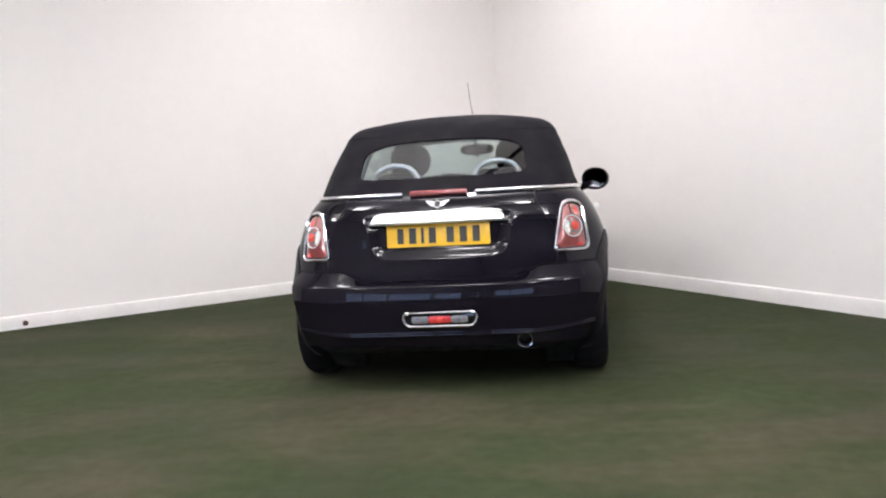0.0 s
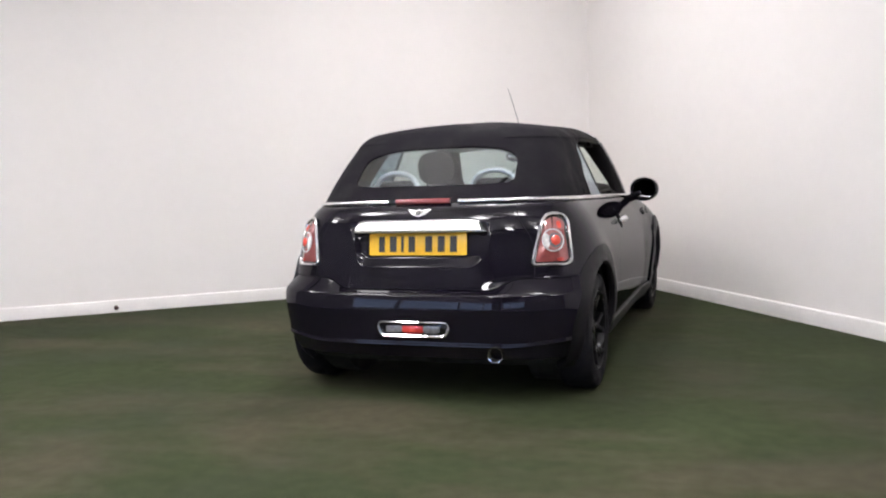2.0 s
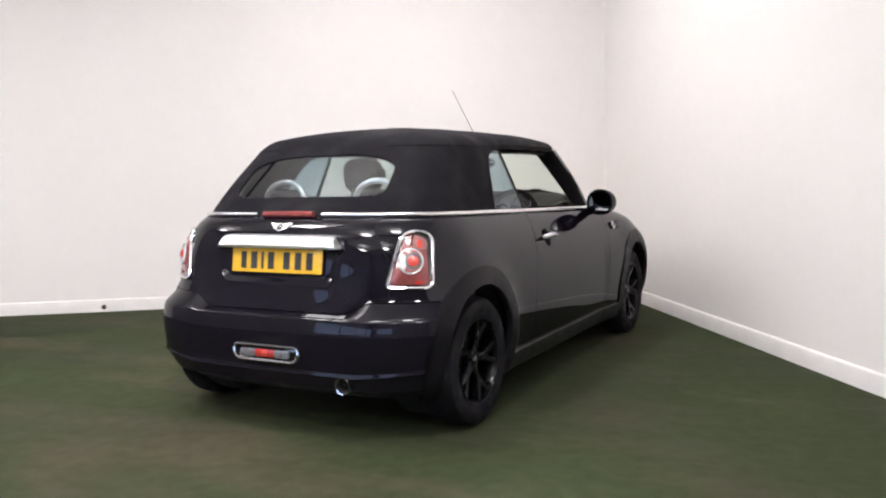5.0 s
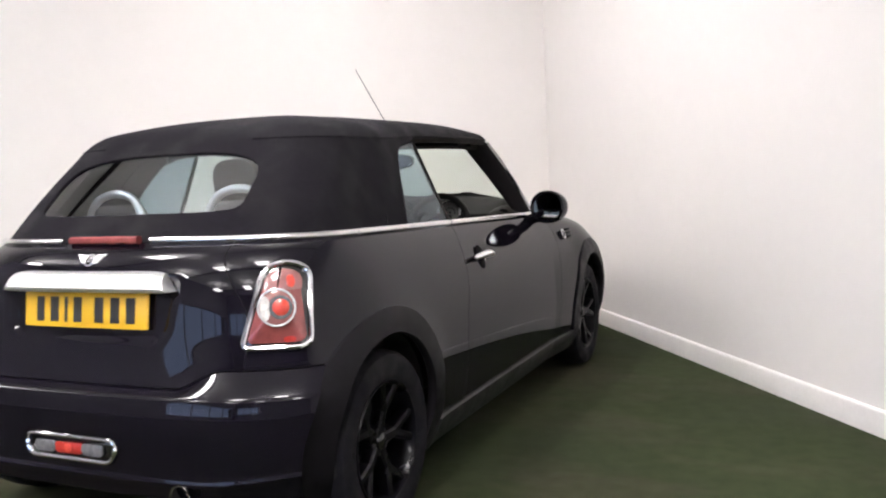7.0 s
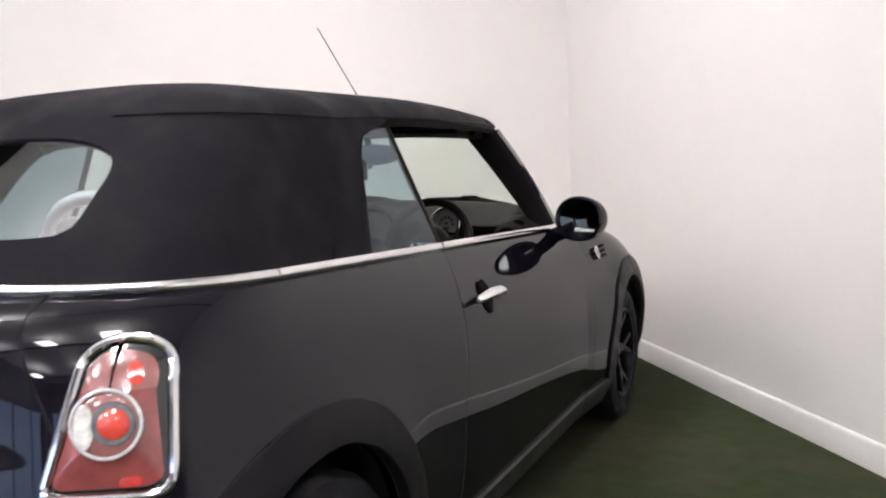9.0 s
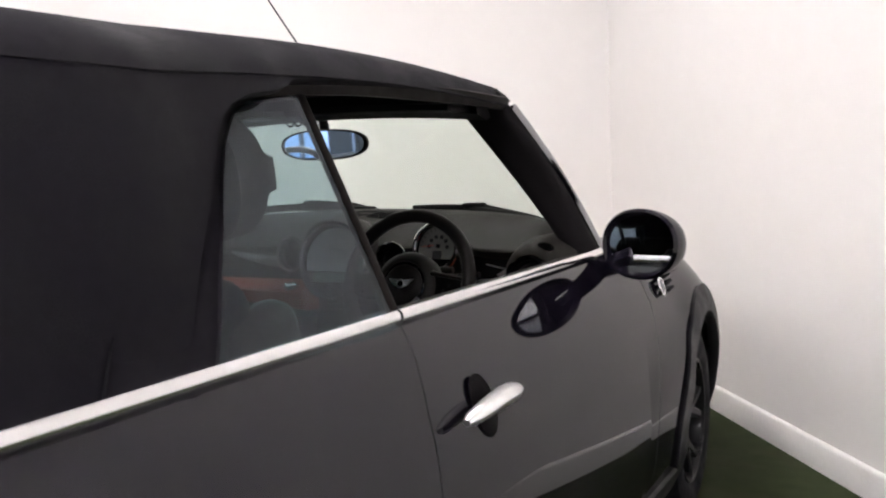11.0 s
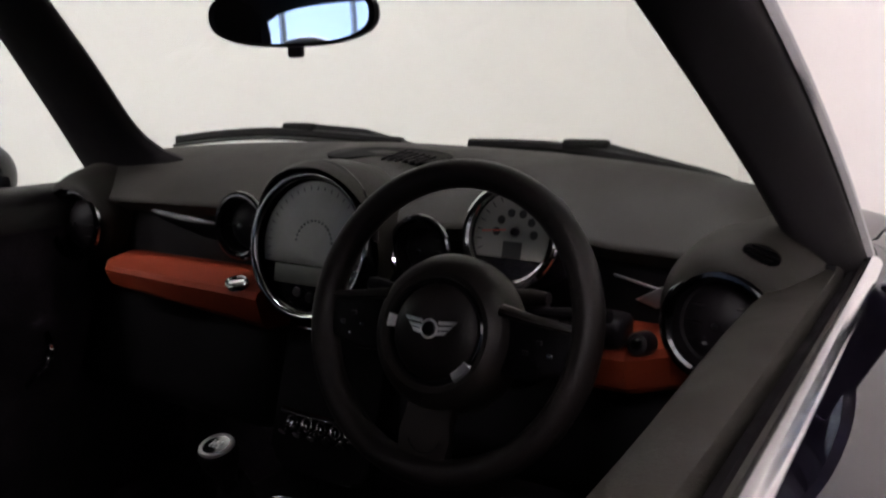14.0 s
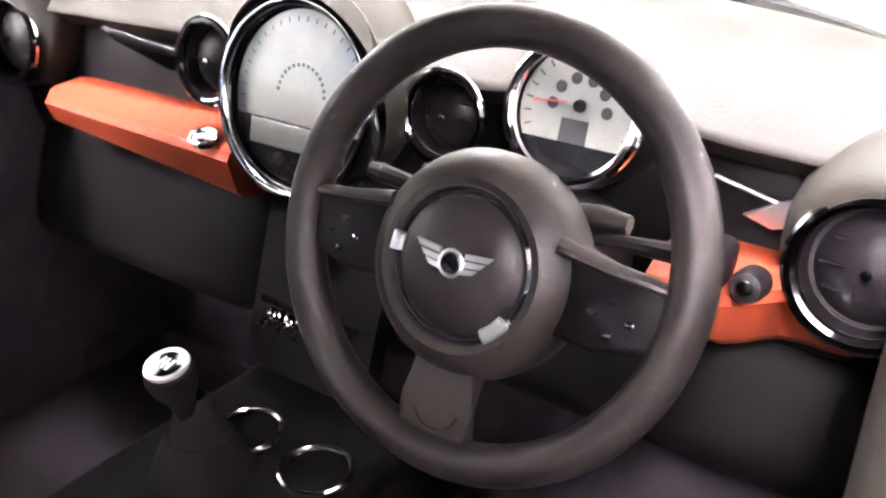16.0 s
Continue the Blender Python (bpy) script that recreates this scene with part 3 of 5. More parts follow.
# boot lid, doors, bonnet, front bumper
def lid_line(x, y, z):
    return np.maximum(np.abs(x) - (0.585 - 0.10 * smooth(0.74, 0.98, z)), y - 0.6)


lid, body = body.cut(lambda x, y, z: lid_line(x, y, z) - 0.002)
lid = lid.cut(lambda x, y, z: lid_line(x, y, z) + 0.002)[0]
lx, lz = np.abs(lid.v[:, 0]), lid.v[:, 2]
wide = np.abs(lx) - (0.268 + 0.20 * (lz - 0.70))
deep = 0.748 - lz
niche = np.hypot(np.maximum(wide, 0), np.maximum(deep, 0)) + np.minimum(np.maximum(wide, deep), 0)   # a niche with round lower corners
recess = (1 - smooth(0.020, 0.078, niche)) * (1 - smooth(0.865, 0.895, lz))
lid = Sheet(lid.v + np.stack([0 * lx, 0.018 * recess, 0 * lx], 1), lid.f, lid.n).renormal()
boot_lid = lid.put("boot_lid", PAINT, car, "glossy black boot lid")


def door_line(x, y, z):
    back = table(z, (0.28, 1.105), (0.50, 1.118), (0.61, 1.138), (0.65, 1.155), (0.725, 1.180), (0.78, 1.194), (0.838, 1.211), (0.875, 1.232), (0.912, 1.254), (0.95, 1.272))
    ahead = table(z, (0.28, 2.345), (0.49, 2.362), (0.61, 2.388), (0.75, 2.425), (0.95, 2.450))
    return np.maximum(np.maximum(back - y, y - ahead), 0.280 - z)


doors, body = body.cut(lambda x, y, z: door_line(x, y, z) - 0.0025)
doors = doors.cut(lambda x, y, z: door_line(x, y, z) + 0.0025)[0]
door_r = doors.cut(lambda x, y, z: -x)[0].put("door", PAINT, car, "glossy black door with its window down")
door_l = doors.cut(lambda x, y, z: x)[0].put("door", PAINT, car, "glossy black door")


def bonnet_line(x, y, z):
    return np.maximum(2.46 - y, np.maximum(np.abs(x) - 0.70, 0.66 - z))


lid2, body = body.cut(lambda x, y, z: bonnet_line(x, y, z) - 0.002)
lid2.cut(lambda x, y, z: bonnet_line(x, y, z) + 0.002)[0].put("bonnet", PAINT, car, "glossy black bonnet")
nose, body = body.cut(lambda x, y, z: np.maximum(z - 0.56, 3.2 - y))
nose.cut(lambda x, y, z: np.maximum(z - 0.556, 3.204 - y))[0].moved(0.01).put("front_bumper", PAINT, car, "glossy black front bumper", flange=0.03)
body.put("body_shell", PAINT, car)

# floor pan and cowl
o = outline(0.17, inset=0.09)
ring = [(x, y, 0.20) for x, y in o] + [(-x, y, 0.20) for x, y in o[::-1]]
make("floor_pan", ring, [tuple(range(len(ring)))], UNDER, car)

# wheel wells
for hub in (REAR_HUB, FRONT_HUB):
    for sign in (1, -1):
        m = Matrix.Translation((sign * 0.50, hub, ARCH_Z)) @ Matrix.Rotation(sign * math.pi / 2, 4, "Y")
        part("wheel_well", lathe([(0.0, 0), (0.325, 0), (0.325, 0.24), (0.305, 0.30)], m, 48), UNDER, car)


# ---- wheels ----
mat_disc = mat("brake_iron", (0.05, 0.048, 0.05), 0.5, metal=0.6, vary=0.2, scale=30)
def wheel(x, y, sign):
    w = new("wheel")
    w.parent = car
    w["label"] = "black alloy wheel with a black tyre"
    w.matrix_basis = Matrix.Translation((x, y, HUB_Z)) @ Matrix.Rotation(sign * math.pi / 2, 4, "Y")   # its z axis points outwards
    prof = [(0.200, -0.078), (0.222, -0.090), (0.258, -0.092), (0.284, -0.084), (0.297, -0.066), (0.300, -0.03), (0.300, 0.03), (0.297, 0.066), (0.284, 0.084), (0.258, 0.092), (0.222, 0.090), (0.200, 0.078)]
    part("tyre", lathe(prof, None, 64, close=True), TYRE, w)
    bm = lathe([(0.203, 0.080), (0.200, 0.086), (0.194, 0.084), (0.188, 0.072), (0.184, 0.04), (0.184, -0.075), (0.203, -0.078)], None, 64)
    part("rim", bm, RIM, w)
    part("hub", lathe([(0.0, 0.060), (0.026, 0.059), (0.030, 0.052), (0.050, 0.046), (0.058, 0.02), (0.06, -0.05), (0.0, -0.05)], None, 32), RIM, w)
    part("hub_cap", lathe([(0.0, 0.064), (0.020, 0.0625), (0.026, 0.058)], None, 24), GLOSSY, w)
    part("brake_disc", lathe([(0.0, -0.02), (0.13, -0.02), (0.13, -0.03), (0.0, -0.03)], None, 40), mat_disc, w)
    for k in range(5):   # five Y-shaped spokes with a flat face
        turn = Matrix.Rotation(2 * math.pi * k / 5 + 0.35, 4, "Z")
        arms = [((0.030, 0.0), (0.105, 0.0), 0.021, 0.017, 0.056, 0.062)]
        arms += [((0.098, s * 0.002), (0.190, s * 0.047), 0.015, 0.013, 0.061, 0.076) for s in (-1, 1)]
        for (ax, ay), (bx, by), wa, wb, za, zb in arms:
            d = Vector((bx - ax, by - ay, 0)).normalized()
            n = Vector((-d.y, d.x, 0))
            bm, rings = bmesh.new(), []
            for (px, py), hw, z in (((ax, ay), wa, za), ((bx, by), wb, zb)):
                c = Vector((px, py, z))
                rings.append([bm.verts.new(turn @ (c + n * q * hw + Vector((0, 0, dz)))) for q, dz in ((-1.15, -0.040), (-1.0, -0.006), (-0.6, 0.0), (0.6, 0.0), (1.0, -0.006), (1.15, -0.040))])
            for i in range(6):
                bm.faces.new((rings[0][i], rings[0][(i + 1) % 6], rings[1][(i + 1) % 6], rings[1][i]))
            bm.faces.new(rings[0]), bm.faces.new(rings[1][::-1])
            part("spoke", bm, RIM, w, sharp=0.35)
    for k in range(5):
        a = 2 * math.pi * (k + 0.5) / 5 + 0.35
        part("wheel_bolt", lathe([(0.0, 0.054), (0.007, 0.053), (0.008, 0.040)], Matrix.Translation((0.042 * math.cos(a), 0.042 * math.sin(a), 0)), 8), mat_disc, w)
    return w


for hub in (REAR_HUB, FRONT_HUB):
    for sign in (1, -1):
        wheel(sign * HUB_X, hub, sign)

# ---- cloth hood ----
def belt_half():
    """The belt line's right half, from the tail's middle forwards."""
    o = outline(0.95, inset=0.006)
    o = o[:44 + 78]
    return np.array([(x, y, 0.952 + belt_lift(y)) for x, y in o])


def hood_half():
    base = belt_half()
    n_rear = 44
    a = np.linspace(math.pi / 2, 0, n_rear)
    rim, ridge = [], []
    for k, (x, y, z) in enumerate(base):
        if k < n_rear:
            c, s = max(0.0, math.cos(a[k])) ** (2 / 4.6), math.sin(a[k]) ** (2 / 4.6)
            rim.append((0.584 * c, 0.98 - 0.428 * s, 1.357 - 0.006 * c))
            ridge.append((0.0, 1.16 - 0.30 * s, 0))
        else:
            t = (y - 0.62) / (2.08 - 0.62)
            rim.append((0.582 - 0.032 * t, 0.98 + 1.122 * t, 1.350 + 0.022 * math.sin(math.pi * t) + 0.001 * t))
            ridge.append((0.0, 1.16 + 0.97 * t, 0))
    ridge = [(x, y, table(y, (0.80, 1.405), (1.0, 1.422), (1.25, 1.428), (1.5, 1.424), (1.8, 1.408), (2.0, 1.392), (2.15, 1.374))) for x, y, _ in ridge]
    out = []
    for B, E, R in zip(base, np.array(rim), np.array(ridge)):
        q1, q2 = E + (B - E) * 0.20, None
        bulge = np.array((B[0] - E[0], B[1] - E[1], 0))
        side = [B + (q1 - B) * t + arr(0.02 * B[0], -0.012 * (B[1] < 0.4), 0.0) * math.sin(math.pi * t) * 0.6 for t in np.linspace(0, 1, 26)[:-1]]

        def crown(t):
            p = E + (R - E) * t
            p[2] = E[2] + (R[2] - E[2]) * (1 - (1 - t) ** 2)
            return p
        q2 = crown(0.16)
        corner = [(1 - t) ** 2 * q1 + 2 * t * (1 - t) * (E + arr(0, 0, 0.006)) + t * t * q2 for t in np.linspace(0, 1, 12)[:-1]]
        roof = [crown(t) for t in np.linspace(0.16, 1, 22)]
        out.append(side + corner + roof)
    return np.array(out)   # columns x steps x 3


hh = hood_half()
pts = np.concatenate([hh, hh[:, ::-1][:, 1:] * (-1, 1, 1)], 1)
hood = Sheet.grid(pts)
if hood.n[len(hood.n) // 2][2] < 0:
    hood = Sheet.grid(pts, flip=True)
# cloth tension: faint folds behind the side windows
w = hood.v
hood.v = w + (hood.n / np.linalg.norm(hood.n, axis=1, keepdims=True)) * (0.0025 * np.sin(w[:, 1] * 19 + w[:, 2] * 23) * smooth(0.5, 0.9, w[:, 1]) * (1 - smooth(1.25, 1.34, w[:, 2])))[:, None]


def pane_line(x, y, z):
    """The rear window's outline on the hood."""
    dz = np.where(z > 1.165, (z - 1.165) / 0.108, (1.165 - z) / 0.093)
    p = np.where(z > 1.165, 3.0, 9.0)
    return np.maximum((np.abs(x / (0.445 - 0.10 * (z - 1.073))) ** p + np.abs(dz) ** p - 1) * 0.06, y - 0.9)


def hem_edge(z):
    """The rear edge of the side window, along the hood's hem."""
    return spline(z, (0.93, 0.860), (0.975, 0.887), (1.017, 0.917), (1.068, 0.949), (1.104, 0.973), (1.163, 1.009), (1.21, 1.042), (1.25, 1.080), (1.275, 1.120), (1.287, 1.170), (1.297, 1.240))


def lip_z(y):
    """The height of the rubber lip over the side windows."""
    return spline(y, (1.06, 1.262), (1.113, 1.284), (1.19, 1.294), (1.26, 1.300), (1.50, 1.307), (1.80, 1.306), (2.06, 1.300))


def side_hole(x, y, z):
    """Where the hood leaves room for the side windows."""
    edge = hem_edge(z) - 0.040
    return np.maximum(edge - y, z - 0.012 - lip_z(np.clip(y, 1.06, 2.06)))


pane, hood = hood.cut(pane_line)
hood = hood.cut(side_hole)[1]
soft_top = hood.put("soft_top", CLOTH, car, "black cloth folding hood, closed", flange=0.018, back=True)
rear_window = pane.moved(-0.006).put("rear_window", TINT, soft_top, "tinted rear window pane", flange=0)
rear_window.visible_shadow = False

# seam cords on the hood
for sign in (1, -1):
    line = [hh[k][27] * (sign, 1, 1) + (0, 0, 0.0005) for k in range(8, len(hh), 3)]
    part("hood_seam", tube(line, 0.0026, 6), CLOTH, soft_top)

# ---- chrome belt line ----
def belt_strip(name, y0, y1, sign, parent):
    o = outline(0.95)
    o = o[(o[:, 1] < 2.3) & (o[:, 0] > 0.0)]
    rear = [(x, y) for x, y in o if x > 0.17 and y0 <= y <= min(y1, 0.30)]
    side = [(float(np.interp(y, o[:, 1], o[:, 0])), y) for y in np.linspace(max(y0, 0.302), y1, 40)]
    pts = [(sign * (x + 0.003), y, 0.958 + belt_lift(y)) for x, y in rear + side]
    return part(name, tube(pts, 0.009, 10, flat=1.15), STRIP, parent, "bright chrome belt strip")


for sign in (1, -1):
    belt_strip("chrome_strip", 0.0, 0.522, sign, car)
    belt_strip("chrome_strip", 0.526, 1.262, sign, car)
    belt_strip("chrome_strip", 1.270, 2.28, sign, door_r if sign > 0 else door_l)
mid = [(x, y) for x, y in outline(0.95) if x <= 0.185 and y < 1]
pts = [(-x, y - 0.004, 0.961 + belt_lift(y)) for x, y in mid[::-1] if x > 0] + [(x, y - 0.004, 0.961 + belt_lift(y)) for x, y in mid]
part("brake_light", tube(pts, 0.0125, 10, flat=1.1), RED_LENS, car, "long red third brake light")

# ---- windscreen and its frame ----
def screen_point(u, t):
    """u from -1 (left) to 1, t from 0 (foot) to 1 (header)."""
    foot = arr(0.640 * u, 2.432 - 0.140 * abs(u) ** 2.2, 1.028 - 0.034 * u * u)
    head = arr(0.525 * u, 2.105 - 0.05 * u * u, 1.362 - 0.028 * u * u)
    p = foot + (head - foot) * t
    p[1] += 0.02 * math.sin(math.pi * t)
    return p


grid = np.array([[screen_point(u, t) for u in np.linspace(-1, 1, 41)] for t in np.linspace(0, 1, 21)])
screen = Sheet.grid(grid).put("windscreen", GLASS, car, "clear curved windscreen", flange=0)
screen.visible_shadow = False
frame_part = new("windscreen_frame")
frame_part.parent = car
frame_part["label"] = "black windscreen frame"


def sweep(name, path, outl, material, parent, label="", up=(0, 0, 1)):
    """An outline swept along a path."""
    bm = bmesh.new()
    rings = []
    for i, p in enumerate(path):
        d = Vector(path[min(i + 1, len(path) - 1)]) - Vector(path[max(i - 1, 0)])
        d.normalize()
        s = d.cross(Vector(up)).normalized()
        u = s.cross(d)
        rings.append([bm.verts.new(Vector(p) + s * a + u * b) for a, b in outl])
    n = len(outl)
    for r0, r1 in zip(rings, rings[1:]):
        for k in range(n):
            bm.faces.new((r0[k], r0[(k + 1) % n], r1[(k + 1) % n], r1[k]))
    bm.faces.new(rings[0]), bm.faces.new(rings[-1][::-1])
    return part(name, bm, material, parent, label, sharp=0.7)


for sign in (1, -1):
    foot, head = Vector(((0.699 if sign > 0 else 0.688) * sign, 2.335 if sign > 0 else 2.305, 0.93)), Vector((0.552 * sign, 2.045 if sign > 0 else 1.985, 1.335))
    path = [foot + (head - foot) * t + Vector((0.012 * sign, 0.012, 0.0)) * math.sin(math.pi * t) for t in np.linspace(-0.22 if sign > 0 else -0.02, 1.0, 14)]
    inner_foot, inner_head = Vector((0.618, 2.212, 0.988) if sign > 0 else (-0.512, 2.285, 1.005)), Vector((0.452 * sign, 2.075 if sign > 0 else 2.063, 1.285))
    bm = bmesh.new()
    rings = []
    for k, p in enumerate(path):
        q = inner_foot + (inner_head - inner_foot) * (k / 13 * 1.30 - 0.27 if sign > 0 else k / 13 * 1.06 - 0.03)
        q.y += 0.012 * math.sin(math.pi * k / 13)
        q.x = min(q.x, 0.632) + (0.0 if sign > 0 else 0.12 * math.exp(-k / 1.2))
        c, major = (Vector(p) + q) / 2, (q - Vector(p)) / 2
        minor = major.cross(head - foot).normalized() * 0.024
        rings.append([bm.verts.new(c + major * math.copysign(abs(math.cos(a)) ** 0.7, math.cos(a)) + minor * math.sin(a)) for a in np.linspace(0, 2 * math.pi, 21)[:-1]])
    for r0, r1 in zip(rings, rings[1:]):
        for k in range(20):
            bm.faces.new((r0[k], r0[(k + 1) % 20], r1[(k + 1) % 20], r1[k]))
    bm.faces.new(rings[0]), bm.faces.new(rings[-1][::-1])
    part("pillar", bm, PILLARM, frame_part, "matt black windscreen pillar")
    edge = [Vector(p) + Vector((0.001 * sign, 0.012, 0.0)) for p in path[:-1]]
    part("pillar_trim", tube(edge, 0.011, 8), SMOKED, frame_part, "smooth outer pillar trim that mirrors the wall")
rail = [(0.525 * u, 2.022 + 0.05 * (1 - u * u), 1.312 + 0.028 * (1 - u * u)) for u in np.linspace(-1, 1, 25)]
sweep("header", rail, [(0.035, 0.012), (0.02, 0.022), (-0.03, 0.022), (-0.055, 0.008), (-0.055, -0.03), (-0.02, -0.045), (0.02, -0.03)], DARK, frame_part, "black header rail")
for u0, u1 in ((-0.86, -0.20), (0.16, 0.88)):   # the gathered cloth edge under the header
    us = np.linspace(u0, u1, 46)
    line = [(0.525 * u, 2.070 + 0.05 * (1 - u * u), 1.287 + 0.028 * (1 - u * u)) for u in us]
    part("header_edge", tube(line, [0.0075 + 0.0035 * abs(math.sin(u * 31 + 0.6 * math.sin(u * 17))) for u in us], 8), CLOTH, frame_part, "gathered black edge under the header")
for u0, u1 in ((-0.92, -0.12), (0.12, 0.92)):
    path = [(0.54 * u, 1.985 + 0.05 * (1 - u * u), 1.293 + 0.02 * (1 - u * u)) for u in np.linspace(u0, u1, 14)]
    sweep("sun_visor", path, [(0.075, 0.008), (-0.06, 0.014), (-0.075, 0.004), (-0.06, -0.006), (0.06, -0.012), (0.075, -0.006)], DARK, frame_part, "black folded sun visor")
# cowl between bonnet and glass
cowl = Sheet.grid(np.array([[(x, 2.30 + 0.2 * (1 - (x / 0.72) ** 2) + 0.16 * t * (1 - (x / 0.72) ** 2), 0.932 + 0.045 * (1 - abs(x) / 0.72)) for x in np.linspace(-0.71, 0.71, 30)] for t in np.linspace(-0.3, 1.0, 6)]))
cowl.put("cowl_panel", DARK, car, "black plastic panel under the windscreen", flange=0.01)

# wipers
for bend, hump in (
    ([(-0.535, 2.380, 1.027), (-0.424, 2.410, 1.039), (-0.290, 2.430, 1.044), (-0.082, 2.450, 1.0335), (-0.008, 2.460, 1.026)], 2),
    ([(0.096, 2.440, 1.034), (0.200, 2.432, 1.036), (0.291, 2.420, 1.033), (0.485, 2.380, 1.012), (0.606, 2.332, 0.982)], 2),
):
    wiper = new("wiper")
    wiper.parent = car
    wiper["label"] = "black windscreen wiper"
    line = [Vector(q) for q in curve_points(bend, 6)]
    part("blade", tube(line[:-4], 0.0085, 8, flat=1.3), DARK, wiper)
    part("rubber", tube([q + Vector((0, -0.010, -0.008)) for q in line[:-4]], 0.004, 6), UNDER, wiper)
    at = line[hump * 6 + 1]
    part("arm", tube([at + Vector((0.0, 0.010, 0.014)), at.lerp(line[-1], 0.5) + Vector((0, 0.014, 0.012)), line[-1] + Vector((0, 0.010, -0.012))], [0.006, 0.008, 0.011], 8), DARK, wiper)
    part("clip", box((0.075, 0.018, 0.018), Matrix.Translation(at + Vector((-0.01, 0.004, 0.012))), 0.006), DARK, wiper)

# aerial
base, tip = Vector((0, 2.160, 1.385)), Vector((0.003, 1.809, 1.688))
part("aerial", tube([base, base.lerp(tip, 0.05), base.lerp(tip, 0.16), base.lerp(tip, 0.2), tip], [0.009, 0.006, 0.0045, 0.0022, 0.0016], 8), DARK, car, "thin black roof aerial")

# ---- side windows ----
def side_plane(y, z, sign=1, off=0.0):
    return (sign * (0.713 - 0.45 * (z - 0.955) - off), y, z)


for sign in (1, -1):
    rows = []
    for z in np.linspace(0.945, 1.292, 18):
        y0 = float(hem_edge(z)) - 0.02
        rows.append([side_plane(y, z, sign, -0.004) for y in np.linspace(y0, 1.258, 8)])
    s = Sheet.grid(np.array(rows), flip=sign > 0)
    qw = s.put("quarter_window", SIDE_TINT, car, "raised tinted rear side window", flange=0)
    qw.visible_shadow = False
    path = [side_plane(1.268, z, sign, 0.000) for z in np.linspace(0.95, 1.294, 12)]
    sweep("window_seal", path, [(0.005, 0.009), (0.0065, 0.006), (0.0065, -0.006), (0.005, -0.009), (-0.005, -0.009), (-0.0065, -0.006), (-0.0065, 0.006), (-0.005, 0.009)], SEALM, qw, "grey rubber edge of the side window", up=(0, 1, 0))
    # the hood's hem lies against the glass
    hem = [[side_plane(float(hem_edge(z)) - 0.15 * t, z, sign, -0.009 - 0.004 * math.sin(math.pi * min(1, 4 * t))) for t in np.linspace(1, 0, 8)] for z in np.linspace(0.966, 1.292, 30)]
    Sheet.grid(np.array(hem), flip=sign > 0).put("hood_hem", CLOTH, soft_top, "black cloth hem round the side window", flange=0.006)
    # the hood's rubber lip over the side windows
    lip = [(sign * (0.566 - 0.006 * (y - 1.08)), y, float(lip_z(y))) for y in np.linspace(1.08, 2.06, 26)]
    lip_outline = [(0.004, -0.010), (0.008, 0.004), (0.012, 0.016), (0.004, 0.020), (-0.012, 0.010), (-0.012, -0.010)]
    sweep("hood_lip", lip, [(sign * a, b) for a, b in lip_outline], SEALM, soft_top, "soft black rubber lip under the hood's edge")

# the far door's window is up
rows = [[side_plane(y, z, -1, -0.002) for y in np.linspace(1.285, 2.315 - 0.80 * (z - 0.95), 8)] for z in np.linspace(0.94, 1.292, 14)]
far_glass = Sheet.grid(np.array(rows)).put("door_window", GLASS, car, "raised clear window of the far door", flange=0)
far_glass.visible_shadow = False

# ---- wing mirrors ----
for sign in (1, -1):
    mirror = new("wing_mirror")
    mirror.parent = car
    mirror["label"] = "oval black door mirror"
    c = Vector((0.858 * sign, 2.115, 0.971))
    m = facing(c, (-0.345 * sign, -1, 0.085))
    bm = bmesh.new()
    rings = []
    for k in range(14):
        a = math.pi / 2 * k / 13
        s, d = max(math.cos(a), 0.01) ** 0.7, -0.10 * math.sin(a)
        rings.append([bm.verts.new(m @ Vector((x * s, y * s, d))) for x, y in oval(0.100, 0.081, 40, 2.15)])
    front = [bm.verts.new(m @ Vector((x, y, 0.008))) for x, y in oval(0.094, 0.075, 40, 2.15)]
    inset_ring = [bm.verts.new(m @ Vector((x, y, -0.012))) for x, y in oval(0.083, 0.064, 40, 2.15)]
    for r0, r1 in [(inset_ring, front), (front, rings[0])] + list(zip(rings, rings[1:])):
        for k in range(40):
            bm.faces.new((r0[k], r0[(k + 1) % 40], r1[(k + 1) % 40], r1[k]))
    part("mirror_housing", bm, PAINT, mirror)
    part("mirror_pane", prism(oval(0.083, 0.064, 40, 2.15), 0.003, m @ Matrix.Translation((0, 0, -0.010))), MIRROR, mirror, "mirror glass")
    stalk = [(0.728 * sign, 2.21, 0.900), (0.765 * sign, 2.195, 0.912), (0.805 * sign, 2.165, 0.928), (0.845 * sign, 2.15, 0.945)]
    part("mirror_stalk", tube(curve_points(stalk, 5), 0.033, 12, flat=0.85), PAINT, mirror)

